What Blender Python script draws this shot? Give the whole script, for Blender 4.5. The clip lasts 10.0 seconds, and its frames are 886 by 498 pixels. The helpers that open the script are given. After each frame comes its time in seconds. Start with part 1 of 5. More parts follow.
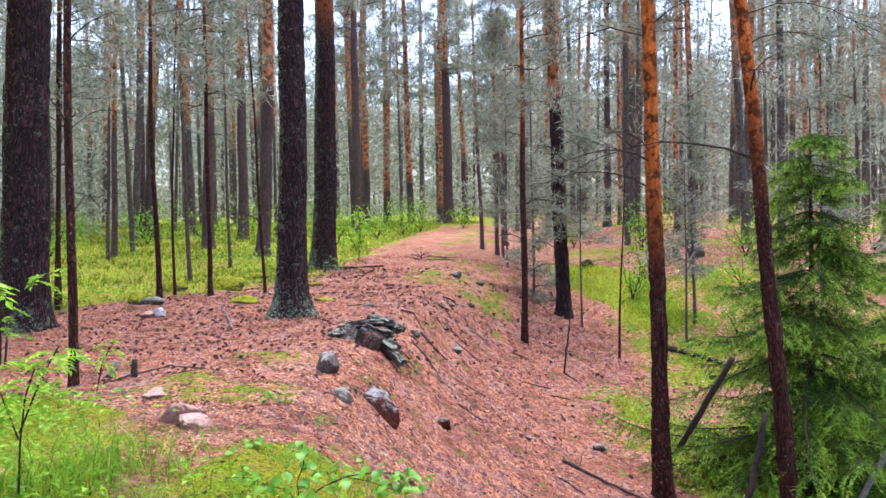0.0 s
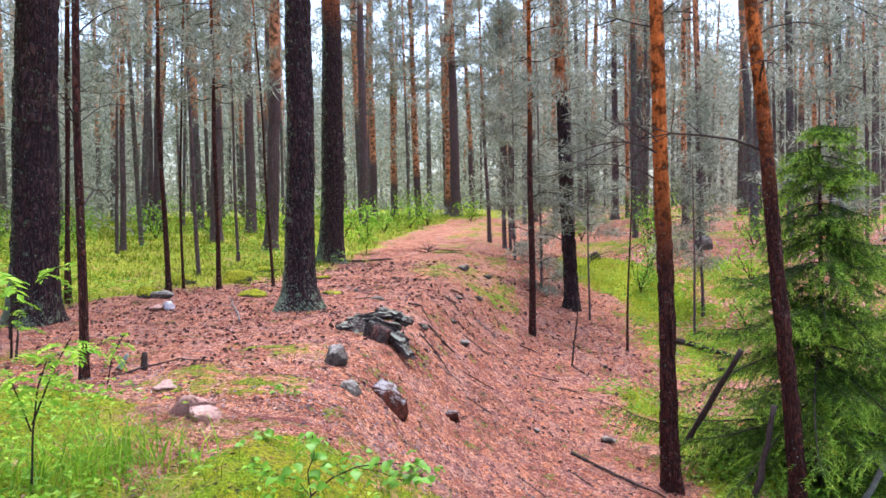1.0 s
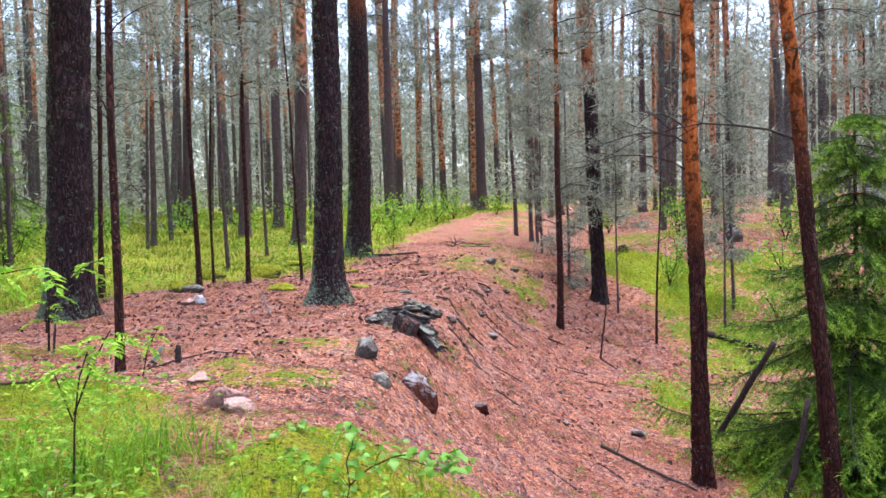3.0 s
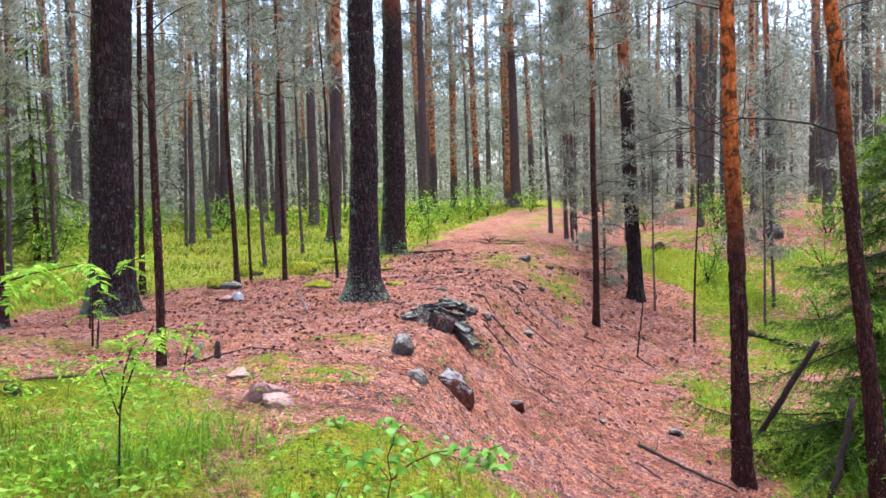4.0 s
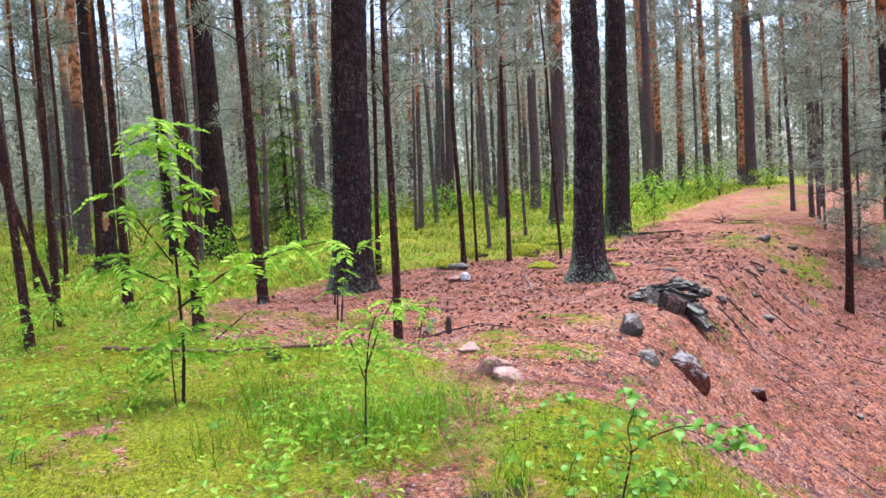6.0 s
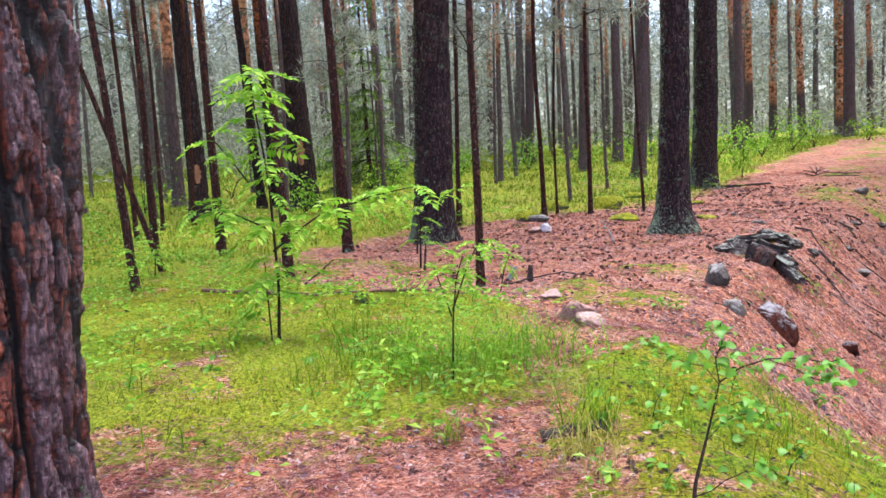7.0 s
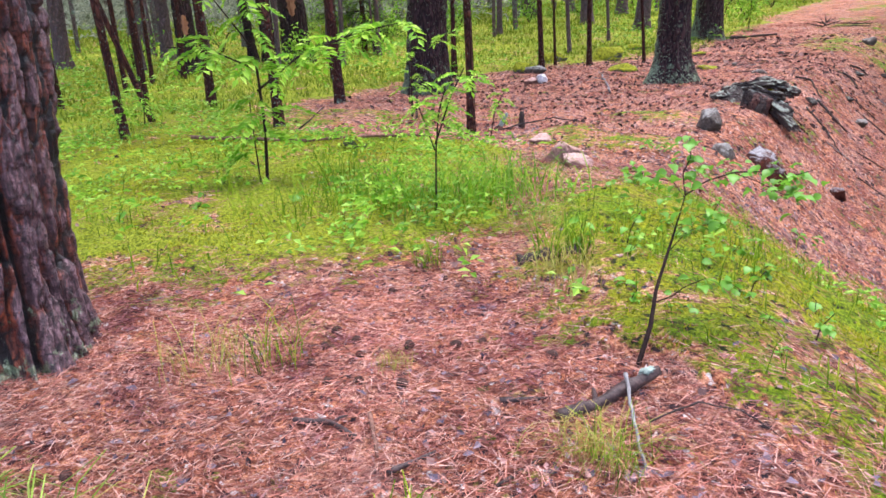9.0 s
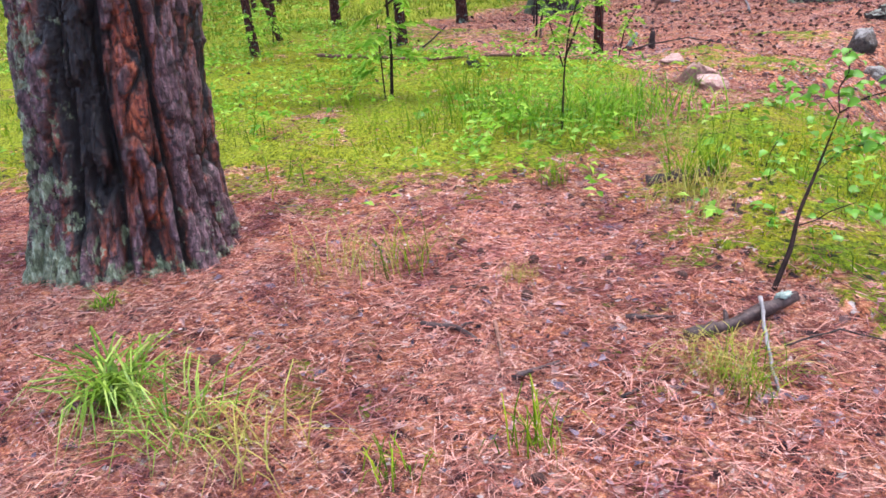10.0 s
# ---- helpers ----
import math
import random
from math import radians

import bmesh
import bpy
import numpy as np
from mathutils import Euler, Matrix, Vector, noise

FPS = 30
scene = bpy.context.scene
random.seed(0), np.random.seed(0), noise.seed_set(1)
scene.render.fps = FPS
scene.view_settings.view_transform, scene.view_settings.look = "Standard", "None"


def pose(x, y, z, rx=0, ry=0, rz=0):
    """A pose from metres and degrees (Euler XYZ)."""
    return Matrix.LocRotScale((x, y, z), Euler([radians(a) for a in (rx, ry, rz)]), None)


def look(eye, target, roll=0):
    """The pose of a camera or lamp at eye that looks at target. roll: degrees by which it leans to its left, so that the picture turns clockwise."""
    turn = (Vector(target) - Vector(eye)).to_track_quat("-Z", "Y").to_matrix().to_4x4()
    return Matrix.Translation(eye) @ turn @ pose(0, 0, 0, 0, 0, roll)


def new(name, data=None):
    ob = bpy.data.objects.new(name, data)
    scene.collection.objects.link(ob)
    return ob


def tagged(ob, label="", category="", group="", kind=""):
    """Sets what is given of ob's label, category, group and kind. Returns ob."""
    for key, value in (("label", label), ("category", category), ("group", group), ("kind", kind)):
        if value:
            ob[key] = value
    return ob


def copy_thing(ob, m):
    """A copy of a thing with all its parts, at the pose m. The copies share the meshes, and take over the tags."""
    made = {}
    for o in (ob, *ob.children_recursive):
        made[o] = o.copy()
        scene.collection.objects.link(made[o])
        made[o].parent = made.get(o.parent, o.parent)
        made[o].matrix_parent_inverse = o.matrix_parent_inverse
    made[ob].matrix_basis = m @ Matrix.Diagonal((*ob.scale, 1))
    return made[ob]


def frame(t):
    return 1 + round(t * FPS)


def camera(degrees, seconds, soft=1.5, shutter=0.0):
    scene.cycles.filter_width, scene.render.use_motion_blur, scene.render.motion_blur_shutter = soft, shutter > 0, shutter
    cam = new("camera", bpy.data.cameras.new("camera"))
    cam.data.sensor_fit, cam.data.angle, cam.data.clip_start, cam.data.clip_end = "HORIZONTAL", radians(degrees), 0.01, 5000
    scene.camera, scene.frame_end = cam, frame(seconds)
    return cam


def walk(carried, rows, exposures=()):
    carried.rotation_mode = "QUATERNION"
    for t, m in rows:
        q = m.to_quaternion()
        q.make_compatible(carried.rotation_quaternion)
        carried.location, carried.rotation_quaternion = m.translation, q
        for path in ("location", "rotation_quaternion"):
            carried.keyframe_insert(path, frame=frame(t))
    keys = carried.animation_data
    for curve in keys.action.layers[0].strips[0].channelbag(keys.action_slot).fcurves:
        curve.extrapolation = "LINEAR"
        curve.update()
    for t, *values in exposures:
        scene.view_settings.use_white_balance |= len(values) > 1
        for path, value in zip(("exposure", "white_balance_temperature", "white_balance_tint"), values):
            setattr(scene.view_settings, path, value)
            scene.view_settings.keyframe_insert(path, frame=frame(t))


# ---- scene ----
PATH = [
    (0, (0.000, 0.000, 1.380), (0.0000, 1.9990, 1.3159), -0.49),
    (0.5, (-0.004, -0.003, 1.375), (-0.0136, 1.9958, 1.2996), -0.60),
    (1, (-0.006, -0.005, 1.374), (-0.0251, 1.9932, 1.2927), -0.68),
    (1.5, (-0.013, -0.003, 1.374), (-0.0416, 1.9946, 1.2879), -0.73),
    (2, (-0.025, -0.008, 1.373), (-0.0673, 1.9898, 1.2838), -0.76),
    (2.5, (-0.033, -0.009, 1.369), (-0.0992, 1.9879, 1.2759), -0.93),
    (4, (-0.066, -0.003, 1.358), (-0.2404, 1.9863, 1.2571), -1.24),
    (4.5, (-0.079, 0.010, 1.358), (-0.3434, 1.9900, 1.2557), -1.35),
    (5, (-0.087, 0.008, 1.354), (-0.4258, 1.9764, 1.2464), -1.64),
    (5.5, (-0.112, 0.031, 1.338), (-0.5811, 1.9724, 1.2258), -2.00),
    (6, (-0.122, 0.017, 1.297), (-0.8574, 1.8729, 1.1749), -2.69),
    (6.2, (-0.122, -0.010, 1.288), (-0.9521, 1.8042, 1.1465), -2.96),
    (7.3, (-0.130, -0.106, 1.211), (-1.0559, 1.6462, 0.9437), -3.09),
    (7.5, (-0.121, -0.111, 1.196), (-1.0456, 1.6364, 0.8967), -3.12),
    (8, (-0.060, -0.101, 1.146), (-0.9354, 1.6540, 0.7538), -2.97),
    (8.5, (-0.029, -0.097, 1.113), (-0.9039, 1.6304, 0.6123), -2.94),
    (9, (-0.026, -0.107, 1.086), (-0.9306, 1.5794, 0.5050), -3.16),
    (9.5, (-0.046, -0.128, 1.064), (-1.0575, 1.4656, 0.4033), -3.71),
    (10, (-0.060, -0.155, 1.046), (-1.1896, 1.3190, 0.3027), -4.02),
]
cam = camera(60.50, 10.0, soft=1.6)
EXPOSURE = 1.9
KELVIN, TINT = 5780, 13
walk(cam, [(t, look(eye, target, roll)) for t, eye, target, roll in PATH], exposures=[(0.0, EXPOSURE, KELVIN, TINT), (10.0, EXPOSURE, KELVIN, TINT)])

# ---- world and sun: an overcast forest sky ----
world = bpy.data.worlds.new("overcast_sky")
scene.world = world
world.use_nodes = True
wn = world.node_tree.nodes
sky = wn.new("ShaderNodeTexSky")
sky.sky_type = 'NISHITA'
sky.sun_disc = False
sky.sun_elevation = radians(76)
sky.sun_rotation = radians(27)
sky.air_density = 1.0
sky.dust_density = 4.0
sky.ozone_density = 1.0
wn["Background"].inputs["Strength"].default_value = 0.15
world.node_tree.links.new(sky.outputs["Color"], wn["Background"].inputs["Color"])
sun = new("sun", bpy.data.lights.new("sun", "SUN"))
sun.data.energy = 1.2
sun.data.angle = radians(40)
sun.data.color = (1.0, 0.97, 0.92)
sun.matrix_world = look((1.6, 3.1, 14), (0, 0, 0))

rng = np.random.default_rng(7)


# ---- small numeric helpers ----
def sstep(a, b, x):
    t = np.clip((x - a) / (b - a), 0, 1)
    return t * t * (3 - 2 * t)


def hash2(i, j, seed):
    v = np.sin(i * 127.1 + j * 311.7 + seed * 74.7) * 43758.5453
    return v - np.floor(v)


def vnoise(x, y, seed=0):
    """Smooth value noise, 0 to 1."""
    x, y = np.asarray(x, float), np.asarray(y, float)
    i, j = np.floor(x), np.floor(y)
    u, v = x - i, y - j
    u, v = u * u * (3 - 2 * u), v * v * (3 - 2 * v)
    a, b = hash2(i, j, seed), hash2(i + 1, j, seed)
    c, d = hash2(i, j + 1, seed), hash2(i + 1, j + 1, seed)
    return (a * (1 - u) + b * u) * (1 - v) + (c * (1 - u) + d * u) * v


def inside(poly, x, y):
    """Points in a polygon, as booleans."""
    x, y = np.asarray(x, float), np.asarray(y, float)
    r = np.zeros(x.shape, bool)
    n = len(poly)
    for k in range(n):
        (x0, y0), (x1, y1) = poly[k], poly[(k + 1) % n]
        if y0 == y1:
            continue
        c = ((y0 > y) != (y1 > y)) & (x < (x1 - x0) * (y - y0) / (y1 - y0) + x0)
        r ^= c
    return r


def soft_inside(poly, x, y, soft):
    """0 to 1, feathered by a wandering offset so that the border is ragged."""
    out = np.zeros(np.shape(x))
    for k in range(8):
        a = k * 2.4
        f = soft * (0.3 + 0.7 * ((k * 0.37) % 1))
        out += inside(poly, x + f * math.cos(a), y + f * math.sin(a))
    return out / 8


# ---- the lie of the land ----
def bank_edge(y):
    ys, xs = [-6, 0, 1.5, 2.6, 3.6, 5, 8, 14, 20, 30, 60], [1.6, .9, .3, -.2, -.6, -.9, -.85, -.25, .4, 1.2, 3]
    return sum(w * np.interp(y + d, ys, xs) for d, w in ((-1, .15), (-.5, .22), (0, .26), (.5, .22), (1, .15)))


def land(x, y):
    s = x - bank_edge(y)
    sp = .18 * np.log1p(np.exp(np.clip(s / .18, -40, 40)))
    deep = 2.2 * (1 - .82 * sstep(12, 24, y)) * (.5 + .5 * sstep(2.6, 6.6, y))
    h = -deep * (1 - np.exp(-sp / 1.6))
    h = h + np.interp(np.hypot(x, y), [0, 11, 15, 20, 25, 30, 40, 60, 120, 600], [0, 0, .06, .22, .48, .8, 1.35, 2.0, 3, 3])
    return h + .55 * sstep(4.2, 8, x) * sstep(15, 21, y)


def height(x, y):
    x, y = np.asarray(x, float), np.asarray(y, float)
    bumps = .05 * (vnoise(x * .8, y * .8, 1) - .5) + .035 * (vnoise(x * 2.3, y * 2.3, 2) - .5) + .02 * (vnoise(x * 6, y * 6, 3) - .5)
    slope = sstep(-.1, .8, x - bank_edge(y))
    rough = slope * (.07 * (vnoise(x * 1.3 + 7, y * 1.3, 4) - .5) + .05 * (vnoise(x * 3.1, y * 3.1, 5) - .5))
    return land(x, y) + bumps + rough


MEADOW = [(-6.2, 11.8), (-5.8, 12.9), (-5.4, 13.3), (-5.1, 14.6), (-4.2, 14.2), (-3.8, 15.4), (-2.9, 16.6), (-2.6, 21.9), (-2.1, 27), (-.9, 34), (.1, 38), (10, 60), (30, 200), (-300, 200), (-300, -40), (-14, -14), (-9.5, 2.5), (-9, 6.6), (-6.5, 7.6), (-7.2, 9.5)]
PATCH = [(-12, 9.8), (-9, 8.8), (-6.4, 7.2), (-4.9, 6.4), (-4.0, 5.9), (-3.4, 5.8), (-2.3, 5.5), (-2.1, 4.9), (-1.75, 4.2), (-1.55, 3.6), (-1.65, 3.1), (-1.75, 2.6), (-2.05, 2.4), (-2.25, 2.2), (-2.4, 2.0), (-2.75, 1.85), (-4, 1.2), (-9, 0)]
MOSS = [(-1.25, 3.1), (-1.35, 4.2), (-.9, 4.9), (-.5, 5.1), (.0, 6.0), (.6, 5.9), (1.2, 4.2), (.9, 2.2), (.25, 1.65), (-.05, 1.85), (-.28, 2.10), (-.45, 2.35), (-.85, 2.50)]
GULLY = [(3.3, 23.6), (3.3, 20.9), (3.9, 19.6), (4.3, 18.3), (4.9, 17.9), (5.5, 17.5), (6.0, 17.6), (6.0, 18.6), (5.8, 19.8), (5.3, 21.3), (4.6, 23.2)]
LOW = [(3.2, 14.3), (2.8, 12.4), (2.9, 10.8), (3.0, 9.9), (3.3, 7), (5, -6), (40, -10), (40, 12), (13, 15.5), (9, 14.4), (7.0, 13.5), (5.2, 12.7), (4.4, 12.2), (3.6, 13.4)]
SEED = [(-2.0, 5.3), (-1.3, 5.2), (-.7, 6.6), (-.6, 5.4), (-1.1, 3.6), (-1.6, 4.1)]


def cover(x, y):
    """How much grass and how much moss grow at a place."""
    wx = x + .9 * (vnoise(x * .9, y * .9, 11) - .5) + .35 * (vnoise(x * 3, y * 3, 12) - .5)
    wy = y + .9 * (vnoise(x * .9, y * .9, 13) - .5) + .35 * (vnoise(x * 3, y * 3, 14) - .5)
    far = soft_inside(MEADOW, wx, wy, .5)
    near = soft_inside(PATCH, wx, wy, .55)
    mossy = soft_inside(MOSS, wx, wy, .75) * (.66 + .34 * sstep(.36, .6, vnoise(x * 1.9 + 5, y * 1.9, 24)))
    strip = soft_inside(GULLY, wx, wy, .4)
    low = .8 * soft_inside(LOW, wx, wy, .6)
    bits = .5 * soft_inside(SEED, wx, wy, .4) * sstep(.35, .6, vnoise(x * 2.2, y * 2.2, 15))
    band = .42 * sstep(.56, .7, vnoise(x * 1.3 + 3, y * 1.3, 16)) * (x < bank_edge(y) - .3) * (y > 4.6) * (y < 8.2)
    rim = .38 * sstep(.52, .66, vnoise(x * .8, y * .8, 19)) * (y > 15) * (x > bank_edge(y) - 1.2) * (x < bank_edge(y) + 1.4)
    far_bank = .55 * sstep(.52, .66, vnoise(x * .4, y * .4, 23)) * sstep(3.6, 4.6, x) * sstep(13.5, 15, y)
    patchy = .35 + .65 * sstep(.3, .62, vnoise(x * 1.1, y * 1.1, 17))
    grass = np.clip(np.maximum.reduce([far * (.7 + .3 * patchy), near * patchy, .3 * mossy, low * .55, strip]), 0, 1)
    moss = np.clip(np.maximum.reduce([.75 * far, near * (.60 + .40 * vnoise(x * 1.7, y * 1.7, 18)), 1.15 * mossy, .72 * low, 1.4 * strip, bits, band, rim, far_bank]), 0, 1.6)
    return grass, moss


def swell(x, y, m):
    """How far moss and turf rise in hummocks over the bare ground."""
    near = np.clip(10 / (np.hypot(x + .6, y - 1.2) + 1), 0, 1)
    return m * (.012 + near * (.065 * vnoise(x * 3.1, y * 3.1, 21) + .035 * vnoise(x * 7, y * 7, 22)))


# ---- mesh and node helpers ----
def mesh_of(name, verts, faces, mat=None, smooth=True, attrs=None):
    me = bpy.data.meshes.new(name)
    verts = np.asarray(verts, float)
    me.from_pydata(verts.tolist(), [], faces if isinstance(faces, list) else faces.tolist())
    if smooth:
        me.polygons.foreach_set("use_smooth", np.ones(len(me.polygons), bool))
    for key, values in (attrs or {}).items():
        me.attributes.new(key, "FLOAT", "POINT").data.foreach_set("value", np.asarray(values, np.float32))
    if mat:
        me.materials.append(mat)
    me.update()
    return me


def part(name, me, parent, label="", loc=None):
    ob = new(name, me)
    ob.parent = parent
    if loc is not None:
        ob.location = loc
    if label:
        ob["label"] = label
    return ob


def thing(name, x, y, z, label, category, group="", kind=""):
    e = new(name)
    e.location = (x, y, z)
    return tagged(e, label, category, group, kind)


def bm_mesh(name, bm, mat, smooth=True):
    me = bpy.data.meshes.new(name)
    bm.to_mesh(me)
    bm.free()
    if smooth:
        me.polygons.foreach_set("use_smooth", np.ones(len(me.polygons), bool))
    me.materials.append(mat)
    return me


def tube(pts, radii, sides=8, jitter=0.0, cap=True):
    """Vertices and faces of a round stem along points."""
    pts, radii = np.asarray(pts, float), np.asarray(radii, float)
    n = len(pts)
    tan = np.gradient(pts, axis=0)
    tan /= np.linalg.norm(tan, axis=1)[:, None] + 1e-9
    ref = np.array([0, 0, 1.0]) if abs(tan[0, 2]) < .8 else np.array([1.0, 0, 0])
    a = np.cross(tan, ref)
    a /= np.linalg.norm(a, axis=1)[:, None] + 1e-9
    b = np.cross(tan, a)
    ang = np.linspace(0, 2 * np.pi, sides, endpoint=False)
    r = radii[:, None] * (1 + jitter * (rng.random((n, sides)) - .5))
    v = pts[:, None] + r[..., None] * (np.cos(ang)[None, :, None] * a[:, None] + np.sin(ang)[None, :, None] * b[:, None])
    v = v.reshape(-1, 3)
    i, j = np.meshgrid(np.arange(n - 1), np.arange(sides), indexing="ij")
    k = (j + 1) % sides
    f = np.stack([i * sides + j, (i + 1) * sides + j, (i + 1) * sides + k, i * sides + k], -1).reshape(-1, 4).tolist()
    if cap:
        f.append(list(range(sides))[::1])
        f.append([(n - 1) * sides + q for q in range(sides)][::-1])
    return v, f


def join(pieces):
    vs, fs, o = [], [], 0
    for v, f in pieces:
        vs.append(np.asarray(v, float))
        fs += [[q + o for q in face] for face in f]
        o += len(v)
    return np.concatenate(vs), fs


def unit(v):
    return v / (np.linalg.norm(v, axis=-1, keepdims=True) + 1e-9)


def blades(base, way, length, width):
    """Slender triangles from base along way; one a needle or a blade."""
    n = len(base)
    side = unit(np.cross(way, unit(rng.normal(size=(n, 3)))))
    length, width = np.broadcast_to(length, n), np.broadcast_to(width, n)
    a = base - side * width[:, None] / 2
    b = base + side * width[:, None] / 2
    c = base + way * length[:, None]
    v = np.stack([a, b, c], 1).reshape(-1, 3)
    return v, np.arange(3 * n).reshape(-1, 3)


def material(name, rough=.7, shine=.12):
    m = bpy.data.materials.new(name)
    m.use_nodes = True
    m.node_tree.nodes["Principled BSDF"].inputs["Specular IOR Level"].default_value = shine
    m.node_tree.nodes["Principled BSDF"].inputs["Roughness"].default_value = rough
    return m, m.node_tree.nodes, m.node_tree.links, m.node_tree.nodes["Principled BSDF"]


def coords(n, l, scale=(1, 1, 1)):
    tc, mp = n.new("ShaderNodeTexCoord"), n.new("ShaderNodeMapping")
    mp.inputs["Scale"].default_value = scale
    l.new(tc.outputs["Object"], mp.inputs["Vector"])
    return mp.outputs["Vector"]


def tex_noise(n, l, vec, scale, detail=4, rough=.6):
    t = n.new("ShaderNodeTexNoise")
    t.inputs["Scale"].default_value, t.inputs["Detail"].default_value, t.inputs["Roughness"].default_value = scale, detail, rough
    l.new(vec, t.inputs["Vector"])
    return t.outputs["Fac"]


def ramp(n, l, fac, stops):
    r = n.new("ShaderNodeValToRGB")
    while len(r.color_ramp.elements) < len(stops):
        r.color_ramp.elements.new(.5)
    for e, (p, c) in zip(r.color_ramp.elements, stops):
        e.position = p
        e.color = (*c, 1) if len(c) == 3 else c
    l.new(fac, r.inputs["Fac"])
    return r.outputs["Color"]


def grey(a, b):
    return [(a, (0, 0, 0)), (b, (1, 1, 1))]


def mix(n, l, fac, a, b, how="MIX"):
    m = n.new("ShaderNodeMix")
    m.data_type, m.blend_type = "RGBA", how
    for socket, value in ((m.inputs[0], fac), (m.inputs[6], a), (m.inputs[7], b)):
        if isinstance(value, (int, float)):
            socket.default_value = value
        elif isinstance(value, tuple):
            socket.default_value = (*value, 1)
        else:
            l.new(value, socket)
    return m.outputs[2]


def calc(n, l, how, a, b):
    m = n.new("ShaderNodeMath")
    m.operation = how
    for socket, value in zip(m.inputs, (a, b)):
        if isinstance(value, (int, float)):
            socket.default_value = value
        else:
            l.new(value, socket)
    return m.outputs[0]


def attr(n, key):
    a = n.new("ShaderNodeAttribute")
    a.attribute_name = key
    return a.outputs["Fac"]


def bump(n, l, p, h, strength, dist):
    b = n.new("ShaderNodeBump")
    b.inputs["Strength"].default_value, b.inputs["Distance"].default_value = strength, dist
    l.new(h, b.inputs["Height"])
    l.new(b.outputs["Normal"], p.inputs["Normal"])


# ---- materials ----
def make_ground():
    m, n, l, p = material("forest_floor", .8)
    v = coords(n, l)
    fine, mid, big = tex_noise(n, l, v, 48, 6, .8), tex_noise(n, l, v, 8, 5, .7), tex_noise(n, l, v, 1.7, 4, .65)
    speck = tex_noise(n, l, v, 22, 3, .6)
    straw = ramp(n, l, fine, [(.36, (.03, .013, .012)), (.44, (.21, .08, .05)), (.52, (.43, .20, .12)), (.64, (.68, .46, .34))])
    dark = ramp(n, l, fine, [(.37, (.025, .014, .016)), (.5, (.22, .095, .08)), (.66, (.52, .29, .24))])
    straw = mix(n, l, ramp(n, l, mid, grey(.48, .57)), straw, dark)
    straw = mix(n, l, ramp(n, l, tex_noise(n, l, v, 13, 3, .6), grey(.56, .64)), straw, mix(n, l, 1.0, dark, (.4, .34, .4), "MULTIPLY"))
    straw = mix(n, l, ramp(n, l, big, grey(.52, .62)), straw, mix(n, l, 1.0, straw, (.58, .48, .56), "MULTIPLY"))
    clots = tex_noise(n, l, v, 4.3, 6, .75)
    straw = mix(n, l, ramp(n, l, clots, grey(.56, .63)), straw, mix(n, l, 1.0, dark, (.50, .42, .52), "MULTIPLY"))
    straw = mix(n, l, ramp(n, l, clots, grey(.44, .37)), straw, mix(n, l, 1.0, straw, (1.35, 1.2, 1.15), "MULTIPLY"))
    straw = mix(n, l, ramp(n, l, big, grey(.46, .34)), straw, mix(n, l, 1.0, straw, (1.0, .84, .68), "MULTIPLY"))
    straw = mix(n, l, ramp(n, l, speck, grey(.58, .64)), straw, (.035, .02, .024))
    straw = mix(n, l, ramp(n, l, tex_noise(n, l, v, 31, 2, .5), grey(.64, .68)), straw, (.62, .50, .46))
    duff = mix(n, l, ramp(n, l, mid, grey(.42, .58)), mix(n, l, 1.0, straw, (.98, .88, .90), "MULTIPLY"), mix(n, l, 1.0, dark, (.70, .55, .62), "MULTIPLY"))
    straw = mix(n, l, attr(n, "duff"), straw, duff)
    straw = mix(n, l, 1.0, straw, (1.08, 1.10, 1.22), "MULTIPLY")
    mosscol = ramp(n, l, fine, [(.36, (.04, .045, .003)), (.48, (.22, .215, .007)), (.62, (.46, .43, .011))])
    mosscol = mix(n, l, ramp(n, l, big, grey(.45, .58)), mosscol, mix(n, l, 1.0, mosscol, (.62, .95, .8), "MULTIPLY"))
    mosscol = mix(n, l, ramp(n, l, mid, grey(.58, .68)), mosscol, mix(n, l, ramp(n, l, fine, grey(.4, .6)), (.05, .03, .012), (.44, .25, .10)))
    mosscol = mix(n, l, ramp(n, l, tex_noise(n, l, v, 5.2, 5, .7), grey(.63, .70)), mosscol, mix(n, l, 1.0, straw, (.8, .75, .6), "MULTIPLY"))
    mosscol = mix(n, l, ramp(n, l, speck, grey(.58, .64)), mosscol, (.03, .035, .008))
    wander = calc(n, l, "ADD", calc(n, l, "MULTIPLY", calc(n, l, "SUBTRACT", mid, .5), 2.4), calc(n, l, "MULTIPLY", calc(n, l, "SUBTRACT", big, .5), 2.0))
    mossfac = ramp(n, l, calc(n, l, "ADD", attr(n, "moss"), wander), grey(.32, .52))
    grasscol = ramp(n, l, fine, [(.38, (.06, .075, .004)), (.5, (.26, .29, .012)), (.64, (.52, .52, .045))])
    grassfac = ramp(n, l, calc(n, l, "ADD", attr(n, "grass"), wander), grey(.6, 1.0))
    col = mix(n, l, mossfac, straw, mosscol)
    col = mix(n, l, grassfac, col, grasscol)
    col = mix(n, l, 1.0, col, (.86, .90, .82), "MULTIPLY")
    l.new(col, p.inputs["Base Color"])
    bump(n, l, p, calc(n, l, "ADD", fine, calc(n, l, "MULTIPLY", mid, .8)), 1.0, .030)
    return m


